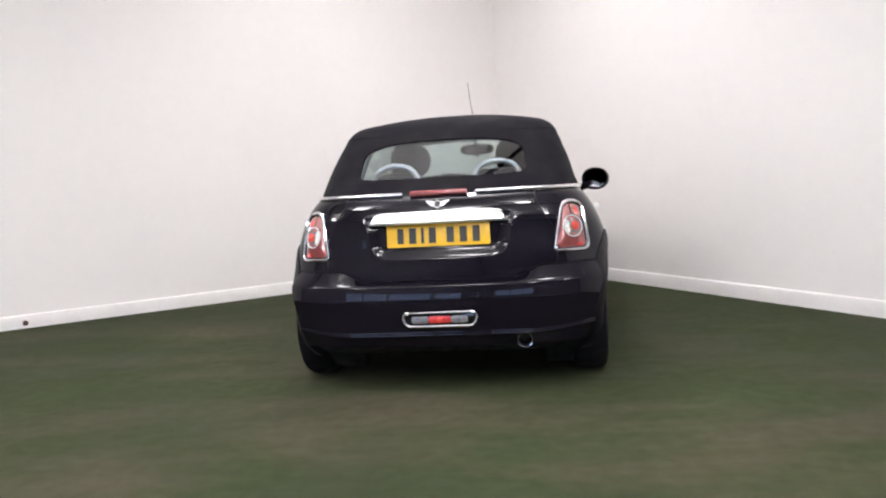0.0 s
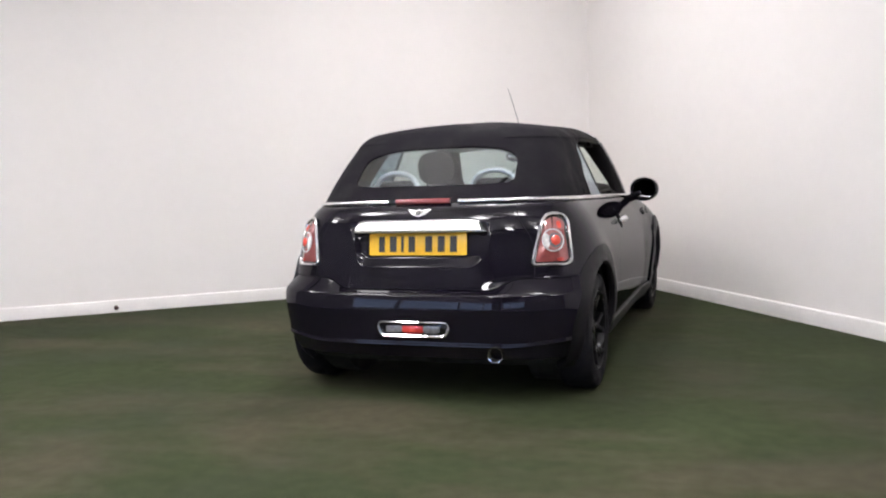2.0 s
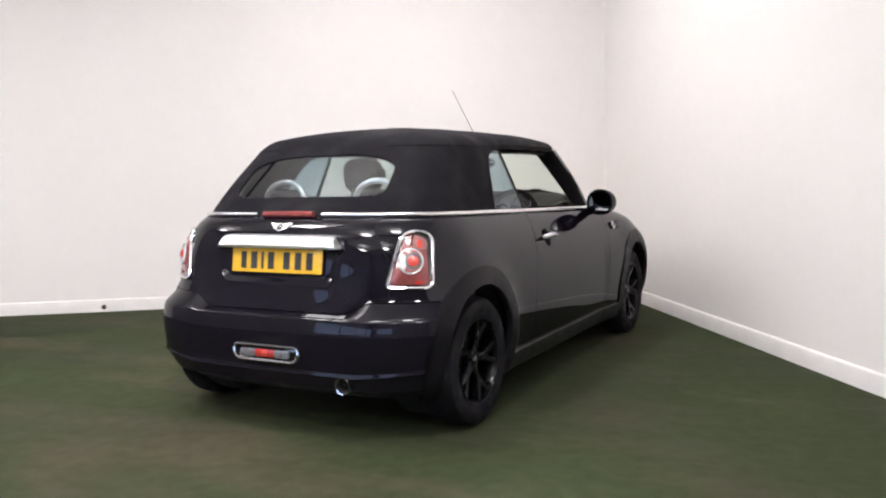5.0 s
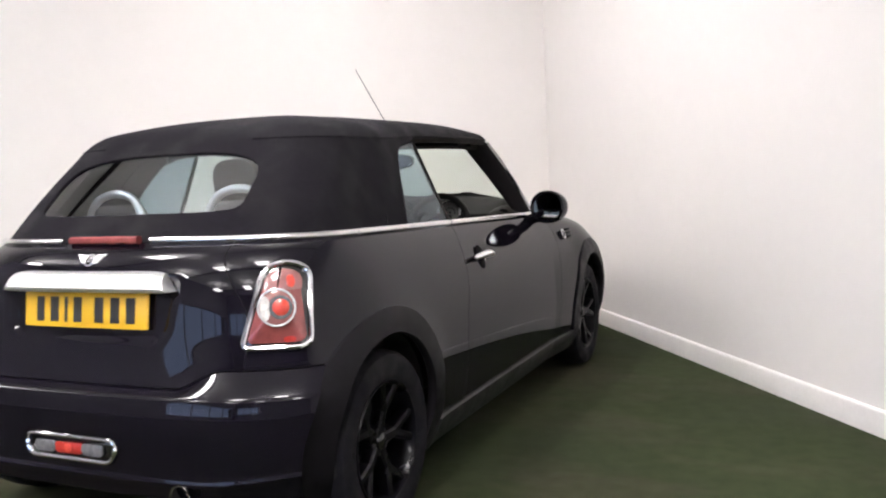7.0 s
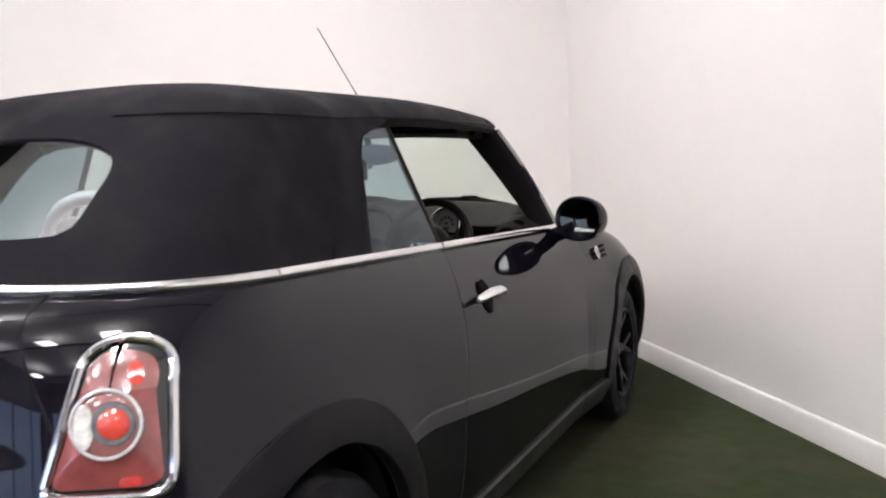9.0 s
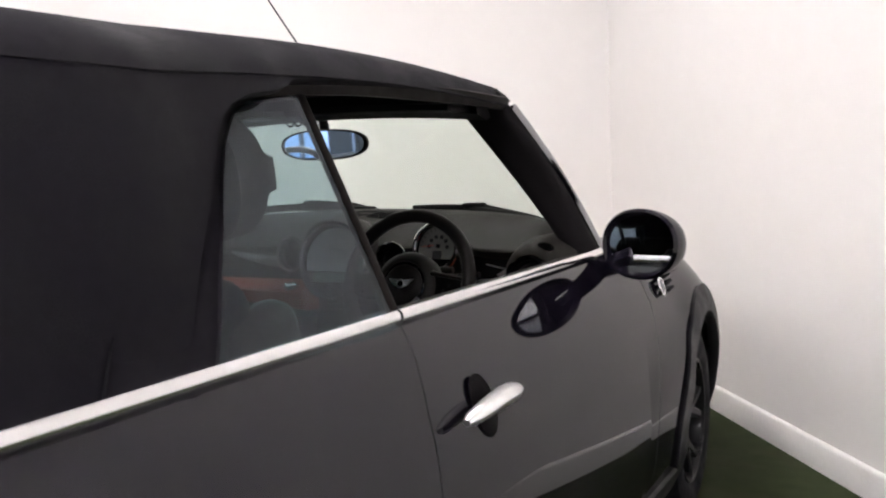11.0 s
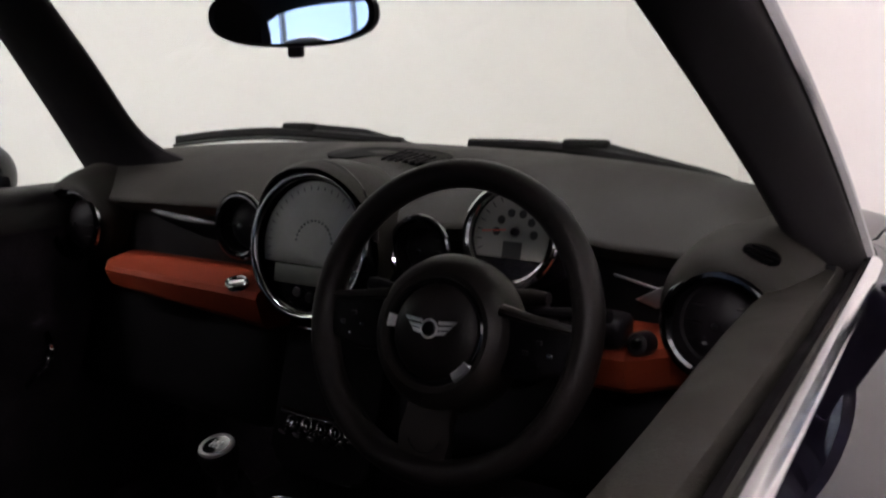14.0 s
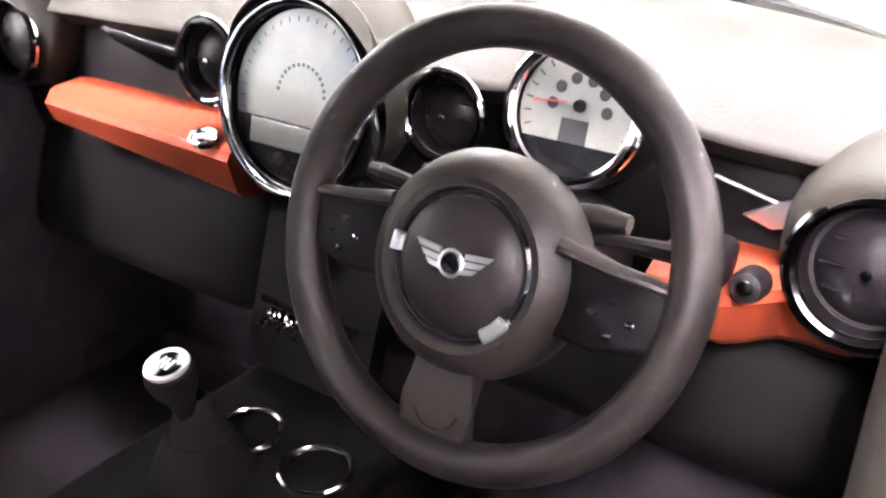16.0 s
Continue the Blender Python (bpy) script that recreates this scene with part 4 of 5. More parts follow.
# ---- door handles, side repeaters ----
for sign, door in ((1, door_r), (-1, door_l)):
    m = facing((sign * (side_x(1.352, 0.808) + 0.001), 1.352, 0.808), (sign, 0, 0.32))
    # a flat oval; the recess's shade is only its near-black colour
    part("handle_cup", prism(oval(0.036, 0.050, 36), 0.003, m @ Matrix.Translation((sign * 0.012, 0, 0.0)), 0.002), LOWDARK, door, "flat dark oval for the shaded recess behind the handle")
    hx = [sign * 0.095, sign * 0.065, sign * 0.03, 0, -sign * 0.04, -sign * 0.075, -sign * 0.092]
    bar = [m @ Vector((x, 0.004 * math.cos(x * 20), 0.022 + 0.010 * math.cos(x * 16))) for x in hx]
    part("handle", tube(bar, [0.012, 0.018, 0.019, 0.018, 0.016, 0.013, 0.006], 12, flat=0.8), SATIN, door, "chrome door handle")
    part("lock", lathe([(0.0, 0.030), (0.010, 0.030), (0.012, 0.026), (0.012, 0.0)], m @ Matrix.Translation((sign * 0.055, 0, 0)), 20), CHROME, door)
    rep = new("side_repeater")
    rep.parent = car
    rep["label"] = "chrome-ringed side repeater with black bars"
    lean = (side_x(2.54, 0.80) - side_x(2.68, 0.80)) / 0.14
    m = facing((sign * (side_x(2.60, 0.80) + 0.004), 2.60, 0.80), (sign, lean, 0.30))
    for k in range(3):
        part("bar", box((0.105, 0.011, 0.016), m @ Matrix.Translation((sign * 0.022, 0.020 - 0.020 * k, 0.004)), 0.003), LOWDARK, rep)
    part("ring", torus(0.024, 0.0035, m @ Matrix.Translation((-sign * 0.045, 0, 0.008)), 32, 8), CHROME, rep)
    part("lens", lathe([(0.0, 0.014), (0.012, 0.012), (0.022, 0.006)], m @ Matrix.Translation((-sign * 0.045, 0, 0.002)), 24), SMOKE_LENS, rep)

REVERSE = mat("reverse_lens", (0.72, 0.70, 0.67), 0.12, coat=1.0, vary=0.3, scale=60)
# ---- tail: lamps, plate, handle, badge, fog lamp, exhaust ----
def tail_y(x, z):
    """The tail surface's y at a place on it."""
    v = z - 0.034 * max(0, (z - 0.3) / 0.65)
    w, n = half_width(v), rear_n(v)
    return 0.62 - (0.62 - rear_y(v)) * max(0.0, 1 - (abs(x) / w) ** n) ** (1 / n)


def tail_at(x, z, off=0.0):
    """A point off the tail, and its normal."""
    e = 0.004
    dx = (tail_y(x + e, z) - tail_y(x - e, z)) / (2 * e)
    dz = (tail_y(x, z + e) - tail_y(x, z - e)) / (2 * e)
    n = Vector((dx, -1, dz)).normalized()
    return Vector((x, tail_y(x, z), z)) + n * off, n


def lamp_outline(k, n=72, grow=0.0):
    """A rounded, upward-narrowing lamp outline, in x and z."""
    corners = [(0.570, 0.676), (0.741, 0.671), (0.712, 0.919), (0.611, 0.921)]
    cx, cz = 0.656, 0.790
    pts = []
    for i in range(4):
        p, a, b = (np.array(corners[j % 4]) for j in (i, i - 1, i + 1))
        da, db = (a - p) / np.linalg.norm(a - p), (b - p) / np.linalg.norm(b - p)
        rr = (0.026, 0.034, 0.070, 0.044)[i]
        for t in np.linspace(0, 1, 9):
            pts.append((1 - t) ** 2 * (p + da * rr) + 2 * t * (1 - t) * p + t * t * (p + db * rr))
    pts = np.array(pts)
    d = pts - (cx, cz)
    return (cx, cz) + d * (1 + grow / np.linalg.norm(d, axis=1, keepdims=True))


def inside_sheet(outl, off, rings=12, dome=0.0):
    """A sheet on the tail inside an outline."""
    c = outl.mean(0)
    rows = []
    for s in np.linspace(0.02, 1, rings):
        row = []
        for p in outl:
            q = c + (p - c) * s
            at, _ = tail_at(q[0], q[1], off + dome * (1 - s ** 2))
            row.append(tuple(at))
        rows.append(row)
    return np.array(rows)


for sign in (1, -1):
    lamp = new("tail_lamp")
    lamp.parent = car
    lamp["label"] = "red tail lamp in a chrome surround"
    seat_rim = inside_sheet(lamp_outline(0, grow=-0.006), 0.005, dome=0.009) * (sign, 1, 1)
    Sheet.grid(seat_rim, flip=sign > 0, loop=True).put("lamp_seat", GLOSSY, lamp, "black rim round the lens", flange=0)
    g = inside_sheet(lamp_outline(0, grow=-0.020), 0.007, rings=22, dome=0.013) * (sign, 1, 1)
    upper, lower = Sheet.grid(g, flip=sign > 0, loop=True).cut(lambda x, y, z: 0.842 - z)
    lower.put("lens", RED_LENS, lamp, "red lens", flange=0)
    upper.put("upper_lens", PINK_LENS, lamp, "paler upper lens", flange=0)
    edge = [tail_at(p[0], p[1], 0.008)[0] * 1.0 for p in lamp_outline(0, grow=-0.004)]
    edge = [Vector((sign * p.x, p.y, p.z)) for p in edge]
    part("bezel", tube(edge, 0.0085, 10, closed=True, up=(0.4 * sign, -1, 0)), CHROME, lamp, "chrome surround")
    c, n = tail_at(0.655, 0.792, 0.020)
    c.x, n.x = c.x * sign, n.x * sign
    m = facing(c, n)
    part("ring", torus(0.053, 0.0032, m @ Matrix.Translation((0, 0, 0.002)), 48, 8), CLEAR_LENS, lamp, "pale ring")
    part("reflector", lathe([(0.0, 0.004), (0.03, 0.0035), (0.046, 0.001), (0.053, -0.004)], m, 40), PALE_LENS, lamp)
    part("socket", lathe([(0.0, 0.006), (0.032, 0.005), (0.036, 0.0)], m @ Matrix.Translation((sign * 0.010, 0.0, 0.001)), 32), SMOKE_LENS, lamp, "grey socket behind the bulb")
    part("bulb", lathe([(0.0, 0.014), (0.014, 0.012), (0.024, 0.006), (0.027, -0.002)], m @ Matrix.Translation((sign * 0.012, 0.0, 0.002)), 32), RED_BULB, lamp, "bright red bulb")
    part("reverse_lens", prism(oval(0.015, 0.036, 28), 0.004, m @ Matrix.Translation((-sign * 0.033, -0.002, 0.002)), 0.002), REVERSE, lamp)
    for px, pz, w2, h2, mm in ((0.676, 0.862, 0.012, 0.019, RED_BULB), (0.690, 0.700, 0.018, 0.008, FOG_RED)):
        at, nn = tail_at(px, pz, 0.0125 if pz > 0.8 else 0.012)
        at.x, nn.x = at.x * sign, nn.x * sign
        part("lens_facet", prism(oval(w2, h2, 28, 2.6), 0.003, facing(at, nn), 0.001), mm, lamp)

# number plate
plate = new("number_plate")
plate.parent = car
plate["label"] = "yellow number plate with dark bars"
m = facing((0, 0.049, 0.788), (0, -1, 0.13))
part("backing", prism(rounded(0.520, 0.111, 0.008), 0.006, m, 0.001), YELLOW, plate)
for x, wch in ((-0.190, 0.040), (-0.128, 0.046), (-0.078, 0.018), (-0.028, 0.044), (0.062, 0.046), (0.128, 0.046), (0.192, 0.046)):
    part("bar", box((wch * 0.8, 0.079, 0.0012), m @ Matrix.Translation((x, 0, 0.0066))), INK, plate)

# grab handle over the plate
bm = bmesh.new()
sect = [(0.010, 0.864), (-0.034, 0.846), (-0.042, 0.850), (-0.044, 0.860), (-0.030, 0.890), (-0.008, 0.906), (0.014, 0.908)]
rings = []
for u in np.linspace(-1, 1, 41):
    k = (1 - abs(u) ** 10) ** 0.2 * 0.75 + 0.25 if abs(u) < 1 else 0.25
    y0 = tail_y(0.358 * u, 0.88)
    rings.append([bm.verts.new((0.358 * u * (1 - 0.06 * (z - 0.845) / 0.06), y0 + 0.002 + (y - 0.004) * k, 0.848 + (z - 0.848) * k)) for y, z in sect])
for r0, r1 in zip(rings, rings[1:]):
    for i in range(len(sect)):
        j = (i + 1) % len(sect)
        bm.faces.new((r0[i], r0[j], r1[j], r1[i]))
bm.faces.new(rings[0]), bm.faces.new(rings[-1][::-1])
part("grab_handle", bm, SATIN, boot_lid, "wide chrome grab handle over the plate")

# maker's emblem as plain winged shapes
def emblem(m, w, parent, material=CHROME, spread=0.5):
    """A disc in a ring between two swept wings, each of three tapered feathers."""
    part("emblem_disc", lathe([(0.0, 0.005), (0.12 * w, 0.005), (0.145 * w, 0.003), (0.15 * w, 0.0)], m, 28), GLOSSY, parent)
    part("emblem_ring", torus(0.158 * w, 0.020 * w, m @ Matrix.Translation((0, 0, 0.003)), 32, 8), material, parent)
    for s in (1, -1):
        for k in range(3):
            hi, lo = 0.155 - 0.095 * k, 0.085 - 0.095 * k
            tip = spread - 0.085 * k
            root = 0.17 if k < 2 else 0.13
            pts = [(s * root * w, lo * w), (s * (tip - 0.055) * w, (lo + 0.030) * w), (s * tip * w, (hi + 0.030) * w), (s * root * w, hi * w)]
            part("emblem_wing", prism(pts if s > 0 else pts[::-1], 0.004, m, 0.0006), material, parent)


at, nn = tail_at(0, 0.938, 0.001)
emblem(facing(at, nn), 0.122, boot_lid, SATIN)

# rear fog lamp in the bumper
fog = new("fog_lamp")
fog.parent = car
fog["label"] = "rear fog lamp in a chrome frame"
m = facing((0, -0.056, 0.380), (0, -1, 0.0))


def bowed(outl, depth0, depth1, name, material, label="", bow=0.25):
    bm = prism(outl, depth1 - depth0, Matrix.Translation((0, 0, depth0)), 0.003)
    for v in bm.verts:
        v.co.z -= bow * v.co.x ** 2
        v.co = m @ v.co
    return part(name, bm, material, fog, label)


def flared(w, h, r):
    """A rounded outline that is wider along its top."""
    return [(x * (1 + 0.9 * y), y) for x, y in rounded(w, h, r)]


bowed(flared(0.374, 0.080, 0.034), -0.010, 0.004, "housing", GLOSSY)
ring_pts = [m @ Vector((x, y, 0.006 - 0.25 * x * x)) for x, y in flared(0.364, 0.068, 0.030)]
part("frame", tube(ring_pts, [0.0055 if p.z > 0.385 else 0.0085 for p in ring_pts], 8, closed=True, up=(0, -1, 0)), CHROME, fog, "chrome frame")
bowed(rounded(0.110, 0.034, 0.008), 0.003, 0.008, "red_lens", FOG_RED, "red lens")
bowed(rounded(0.030, 0.026, 0.008), 0.007, 0.010, "bulb", RED_BULB, "bright red bulb")
for s in (1, -1):
    bm = prism(rounded(0.085, 0.036, 0.012), 0.006, m @ Matrix.Translation((s * 0.098, 0, 0.002)), 0.002)
    part("clear_lens", bm, SMOKE_LENS, fog)
    part("reflector", lathe([(0.0, 0.004), (0.010, 0.003), (0.013, 0.0)], m @ Matrix.Translation((s * 0.085, 0.002, 0.004)), 24), CLEAR_LENS, fog)

# exhaust
ex = Matrix.Translation((0.413, -0.046, 0.264)) @ Matrix.Rotation(math.pi / 2, 4, "X")
tail_pipe = part("tail_pipe", lathe([(0.033, -0.16), (0.036, -0.16), (0.036, -0.012), (0.0385, -0.002), (0.0375, 0.003), (0.0340, 0.002), (0.033, -0.004)], ex, 36), CHROME, car, "round chrome tail pipe")
part("pipe_bore", lathe([(0.0, -0.08), (0.0325, -0.08), (0.0328, -0.004)], ex, 30), UNDER, tail_pipe)

# ---- cabin ----
def cushion(size, m, r=0.04, segs=4):
    return box(size, m, min(r, min(size) * 0.48), segs)


# tub
tub = new("cabin_tub")
tub.parent = car
tub["label"] = "dark carpeted cabin floor and sides"
part("carpet", box((1.30, 2.0, 0.03), Matrix.Translation((0, 1.45, 0.24)), 0.01), CARPET, tub)
part("bulkhead", box((1.36, 0.03, 0.66), Matrix.Translation((0, 2.48, 0.54)) @ Matrix.Rotation(-0.15, 4, "X"), 0.005), FELT, tub)
part("rear_bulkhead", box((1.24, 0.03, 0.70), Matrix.Translation((0, 0.36, 0.60)) @ Matrix.Rotation(-0.1, 4, "X"), 0.005), CARPET, tub)
part("parcel_deck", box((1.20, 0.20, 0.03), Matrix.Translation((0, 0.36, 0.955)), 0.012), CARPET, tub)
part("tunnel", cushion((0.22, 1.5, 0.26), Matrix.Translation((0, 1.65, 0.38)), 0.05), CARPET, tub)

# inner door tops and panels
for sign, door in ((1, door_r), (-1, door_l)):
    path = [(sign * (side_x(y, 0.94 + belt_lift(y)) - 0.050), y, (0.945 if sign > 0 else 0.975) + belt_lift(y)) for y in np.linspace(1.27, 2.32, 20)]
    outl = [(0.012, -0.012), (0.012, 0.004), (0.007, 0.010), (-0.004, 0.011), (-0.022, 0.008), (-0.034, 0.000), (-0.044, -0.020), (-0.049, -0.060), (0.012, -0.060)]
    # the far top is given a darker material, its shade set in colour
    top = sweep("door_top", path, [(sign * a, b) for a, b in outl], DOORTOP if sign > 0 else DARK, door, "soft grey door top" if sign > 0 else "door top in a darker plastic for the shaded far side")
    for v in top.data.vertices:      # the pad widens towards the dashboard
        inward = sign * (side_x(v.co.y, 0.94) - 0.050) - v.co.x
        v.co.x -= inward / 0.040 * (0.004 + 0.022 * float(smooth(1.5, 2.15, v.co.y))) if inward * sign > 0.015 else 0.0
    path = [(sign * (side_x(y, 0.94 + belt_lift(y)) - 0.012), y, 0.950 + belt_lift(y)) for y in np.linspace(1.27, 2.32, 20)]
    part("window_slot", tube([(x - sign * 0.016, y, z - 0.012) for x, y, z in path], 0.010, 8), SEATCLOTH, door)
    part("window_rubber", tube([(x - sign * 0.004, y, z) for x, y, z in path], 0.0075, 8), DOORTOP, door, "grey rubber lip along the window slot")
    part("door_panel", cushion((0.05, 1.10, 0.70), Matrix.Translation((sign * 0.667, 1.82, 0.555)) @ Matrix.Rotation(sign * -0.06, 4, "Y"), 0.02, 3), FELT, door, "black door panel")
    part("armrest", cushion((0.07, 0.46, 0.06), Matrix.Translation((sign * 0.625, 1.70, 0.70)), 0.025, 3), LEATHER, door)
    if sign < 0:
        part("door_pull", tube(curve_points([(sign * 0.64, 2.07, 0.60), (sign * 0.615, 2.09, 0.63), (sign * 0.615, 2.11, 0.66), (sign * 0.64, 2.12, 0.69)], 5), 0.007, 8), CHROME, door, "chrome door pull")
    q = [(sign * (side_x(y, 0.93) - 0.05), y, 0.935 + belt_lift(y)) for y in np.linspace(0.5, 1.25, 14)]
    sweep("quarter_trim", q, [(sign * a, b) for a, b in outl], DARK, tub)
    part("quarter_panel", cushion((0.05, 0.80, 0.60), Matrix.Translation((sign * 0.655, 0.87, 0.62)), 0.02, 3), DARK, tub)


    part("kick_panel", box((0.03, 0.34, 0.70), Matrix.Translation((sign * 0.672, 2.40, 0.54)), 0.008), FELT, tub)

# seats
def seat(x):
    s = new("front_seat")
    s.parent = car
    s["label"] = "black cloth front seat"
    part("seat_cushion", cushion((0.47, 0.48, 0.15), Matrix.Translation((x, 1.46, 0.42)) @ Matrix.Rotation(0.16, 4, "X"), 0.05), SEATCLOTH, s)
    back = Matrix.Translation((x, 1.165, 0.74)) @ Matrix.Rotation(0.24, 4, "X")
    part("backrest", cushion((0.44, 0.12, 0.60), back, 0.05), SEATCLOTH, s)
    for k in (1, -1):
        part("bolster", cushion((0.08, 0.14, 0.52), back @ Matrix.Translation((k * 0.21, 0.04, -0.02)), 0.035), LEATHER, s)
    part("headrest", prism(oval(0.122, 0.105, 40, 2.7), 0.09, Matrix.Translation((x, 1.245, 1.165)) @ Matrix.Rotation(0.10 - math.pi / 2, 4, "X"), 0.035, segs=5), SEATCLOTH, s)
    for k in (1, -1):
        part("headrest_post", tube([(x + k * 0.06, 1.22, 1.00), (x + k * 0.06, 1.26, 1.10)], 0.007, 8), DARK, s)


seat(0.335), seat(-0.335)
bench = new("rear_seat")
bench.parent = car
bench["label"] = "black cloth rear bench"
for x in (0.28, -0.28):
    part("seat_cushion", cushion((0.50, 0.42, 0.14), Matrix.Translation((x, 0.75, 0.46)), 0.05), SEATCLOTH, bench)
    part("backrest", cushion((0.50, 0.11, 0.46), Matrix.Translation((x, 0.52, 0.74)) @ Matrix.Rotation(0.2, 4, "X"), 0.045), SEATCLOTH, bench)
    part("rear_headrest", cushion((0.22, 0.08, 0.13), Matrix.Translation((x, 0.50, 1.035)), 0.035), LEATHER, bench)
    loop = [(x - 0.135, 0.465, 0.97), (x - 0.125, 0.475, 1.06), (x - 0.09, 0.48, 1.115), (x - 0.04, 0.485, 1.137), (x, 0.485, 1.141), (x + 0.04, 0.485, 1.137), (x + 0.09, 0.48, 1.115), (x + 0.125, 0.475, 1.06), (x + 0.135, 0.465, 0.97)]
    hoop = part("roll_hoop", tube(curve_points(loop, 5), 0.015, 12), SATIN, car, "bright silver roll-over hoop behind the rear seat")

# ---- dashboard ----
dash = new("dashboard")
dash.parent = car
dash["label"] = "grey dashboard with round dials and orange trim"
pad = []
for t in np.linspace(0, 1, 22):
    row = []
    for x in np.linspace(-0.63, 0.645, 62):
        u = abs(x) / 0.665
        far, near = 2.415 - 0.130 * u ** 2.2, 2.205 - 0.02 * u ** 2
        zf, zn = 1.036 - 0.026 * u * u - 0.020 * u ** 8, 0.945 - 0.010 * u
        y = far + (near - far) * t
        z = zf + (zn - zf) * t ** 1.7 + 0.006 * math.sin(math.pi * t ** 1.3) * (1 - 0.4 * u)
        z += 0.012 * math.exp(-(x / 0.12) ** 4) * math.sin(math.pi * t)      # rise behind the big dial
        z += 0.012 * math.exp(-((x - 0.31) / 0.09) ** 4) * t
        z -= 0.07 * float(smooth(0.585, 0.645, x))
        row.append((x, y, z))
    pad.append(row)
lip = [[(x, y + 0.002 + 0.028 * s, z - 0.022 * s) for x, y, z in pad[-1]] for s in (0.15, 0.4, 0.7, 1.0)]
padsheet = Sheet.grid(np.array(pad + lip))
if padsheet.n[len(padsheet.n) // 3][2] < 0:
    padsheet = Sheet.grid(np.array(pad + lip), flip=True)
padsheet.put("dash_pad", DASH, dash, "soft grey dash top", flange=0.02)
face = [(2.245, 0.935), (2.235, 0.90), (2.225, 0.85), (2.215, 0.80), (2.22, 0.76), (2.26, 0.70), (2.33, 0.60), (2.40, 0.48)]
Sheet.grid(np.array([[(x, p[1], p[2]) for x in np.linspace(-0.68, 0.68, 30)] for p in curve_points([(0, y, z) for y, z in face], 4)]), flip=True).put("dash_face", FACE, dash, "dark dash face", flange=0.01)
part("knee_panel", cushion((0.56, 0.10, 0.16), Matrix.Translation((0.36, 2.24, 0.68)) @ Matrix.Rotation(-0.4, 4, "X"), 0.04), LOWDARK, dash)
part("glovebox", cushion((0.50, 0.12, 0.20), Matrix.Translation((-0.38, 2.245, 0.66)) @ Matrix.Rotation(-0.3, 4, "X"), 0.04), LOWDARK, dash, "glovebox lid darkened as in shade")

# orange strips
def orange(x0, x1):
    sect = [(2.225, 0.844), (2.152, 0.833), (2.140, 0.828), (2.134, 0.818), (2.146, 0.776), (2.158, 0.765), (2.225, 0.758)]
    bm = bmesh.new()
    rings = []
    for k, t in enumerate(np.linspace(0, 1, 14)):
        u = t if x0 < 0 else 1 - t
        back = 0.0 if x0 < 0 else 0.045 * float(smooth(0.47, 0.525, x0 + (x1 - x0) * t))
        e = min(1.0, 0.6 + 6 * u)
        h = (0.62 + 0.38 * u) * (0.7 + 0.3 * e) if x0 < 0 else 0.92
        rings.append([bm.verts.new((x0 + (x1 - x0) * t, min(2.225, 2.2 + (y - 2.2) * e + back), 0.842 + (z - 0.842) * h)) for y, z in sect])
    for r0, r1 in zip(rings, rings[1:]):
        for i in range(len(sect) - 1):
            bm.faces.new((r0[i], r0[i + 1], r1[i + 1], r1[i]))
    bm.faces.new(rings[0]), bm.faces.new(rings[-1][::-1])
    bmesh.ops.recalc_face_normals(bm, faces=bm.faces)
    return part("orange_strip", bm, ORANGE, dash, "bright orange trim strip", sharp=0.5)


orange(-0.495, -0.110)
orange(0.405, 0.585)
m = facing((-0.152, 2.140, 0.838), (0, -0.45, 1), (0, 1, 0))
m = m @ Matrix.Diagonal((1.15, 0.85, 1, 1))
badge = part("strip_badge", lathe([(0.0, 0.003), (0.014, 0.003), (0.018, 0.001), (0.018, -0.004)], m, 28), SMOKED, dash, "small round chrome badge")
part("badge_ring", torus(0.0165, 0.0022, m @ Matrix.Translation((0, 0, 0.003)), 28, 8), CHROME, badge)
part("badge_bar", box((0.024, 0.007, 0.002), m @ Matrix.Translation((0, 0, 0.004)) @ Matrix.Rotation(0.5, 4, "Z"), 0.001), SATIN, badge)

# pale trim wings on the dark face
def wing(points, y, material=SMOKED):
    m2 = Matrix.Translation((0, y, 0)) @ Matrix.Rotation(math.pi / 2, 4, "X")
    return part("trim_wing", prism(points, 0.006, m2, 0.002), material, dash, "silver trim")


wing([(-0.205, 0.908), (-0.42, 0.926), (-0.432, 0.921), (-0.40, 0.909), (-0.30, 0.886), (-0.205, 0.872)][::-1], 2.218)
wing([(0.515, 0.905), (0.500, 0.872), (0.488, 0.868), (0.462, 0.876), (0.49, 0.893)], 2.212, SATIN)
wing([(0.105, 0.905), (0.085, 0.855), (0.072, 0.850), (0.066, 0.860)], 2.160, SATIN)
part("switch_line", tube([(0.43, 2.218, 0.902), (0.50, 2.214, 0.888)], 0.0018, 6), SILVER, dash)


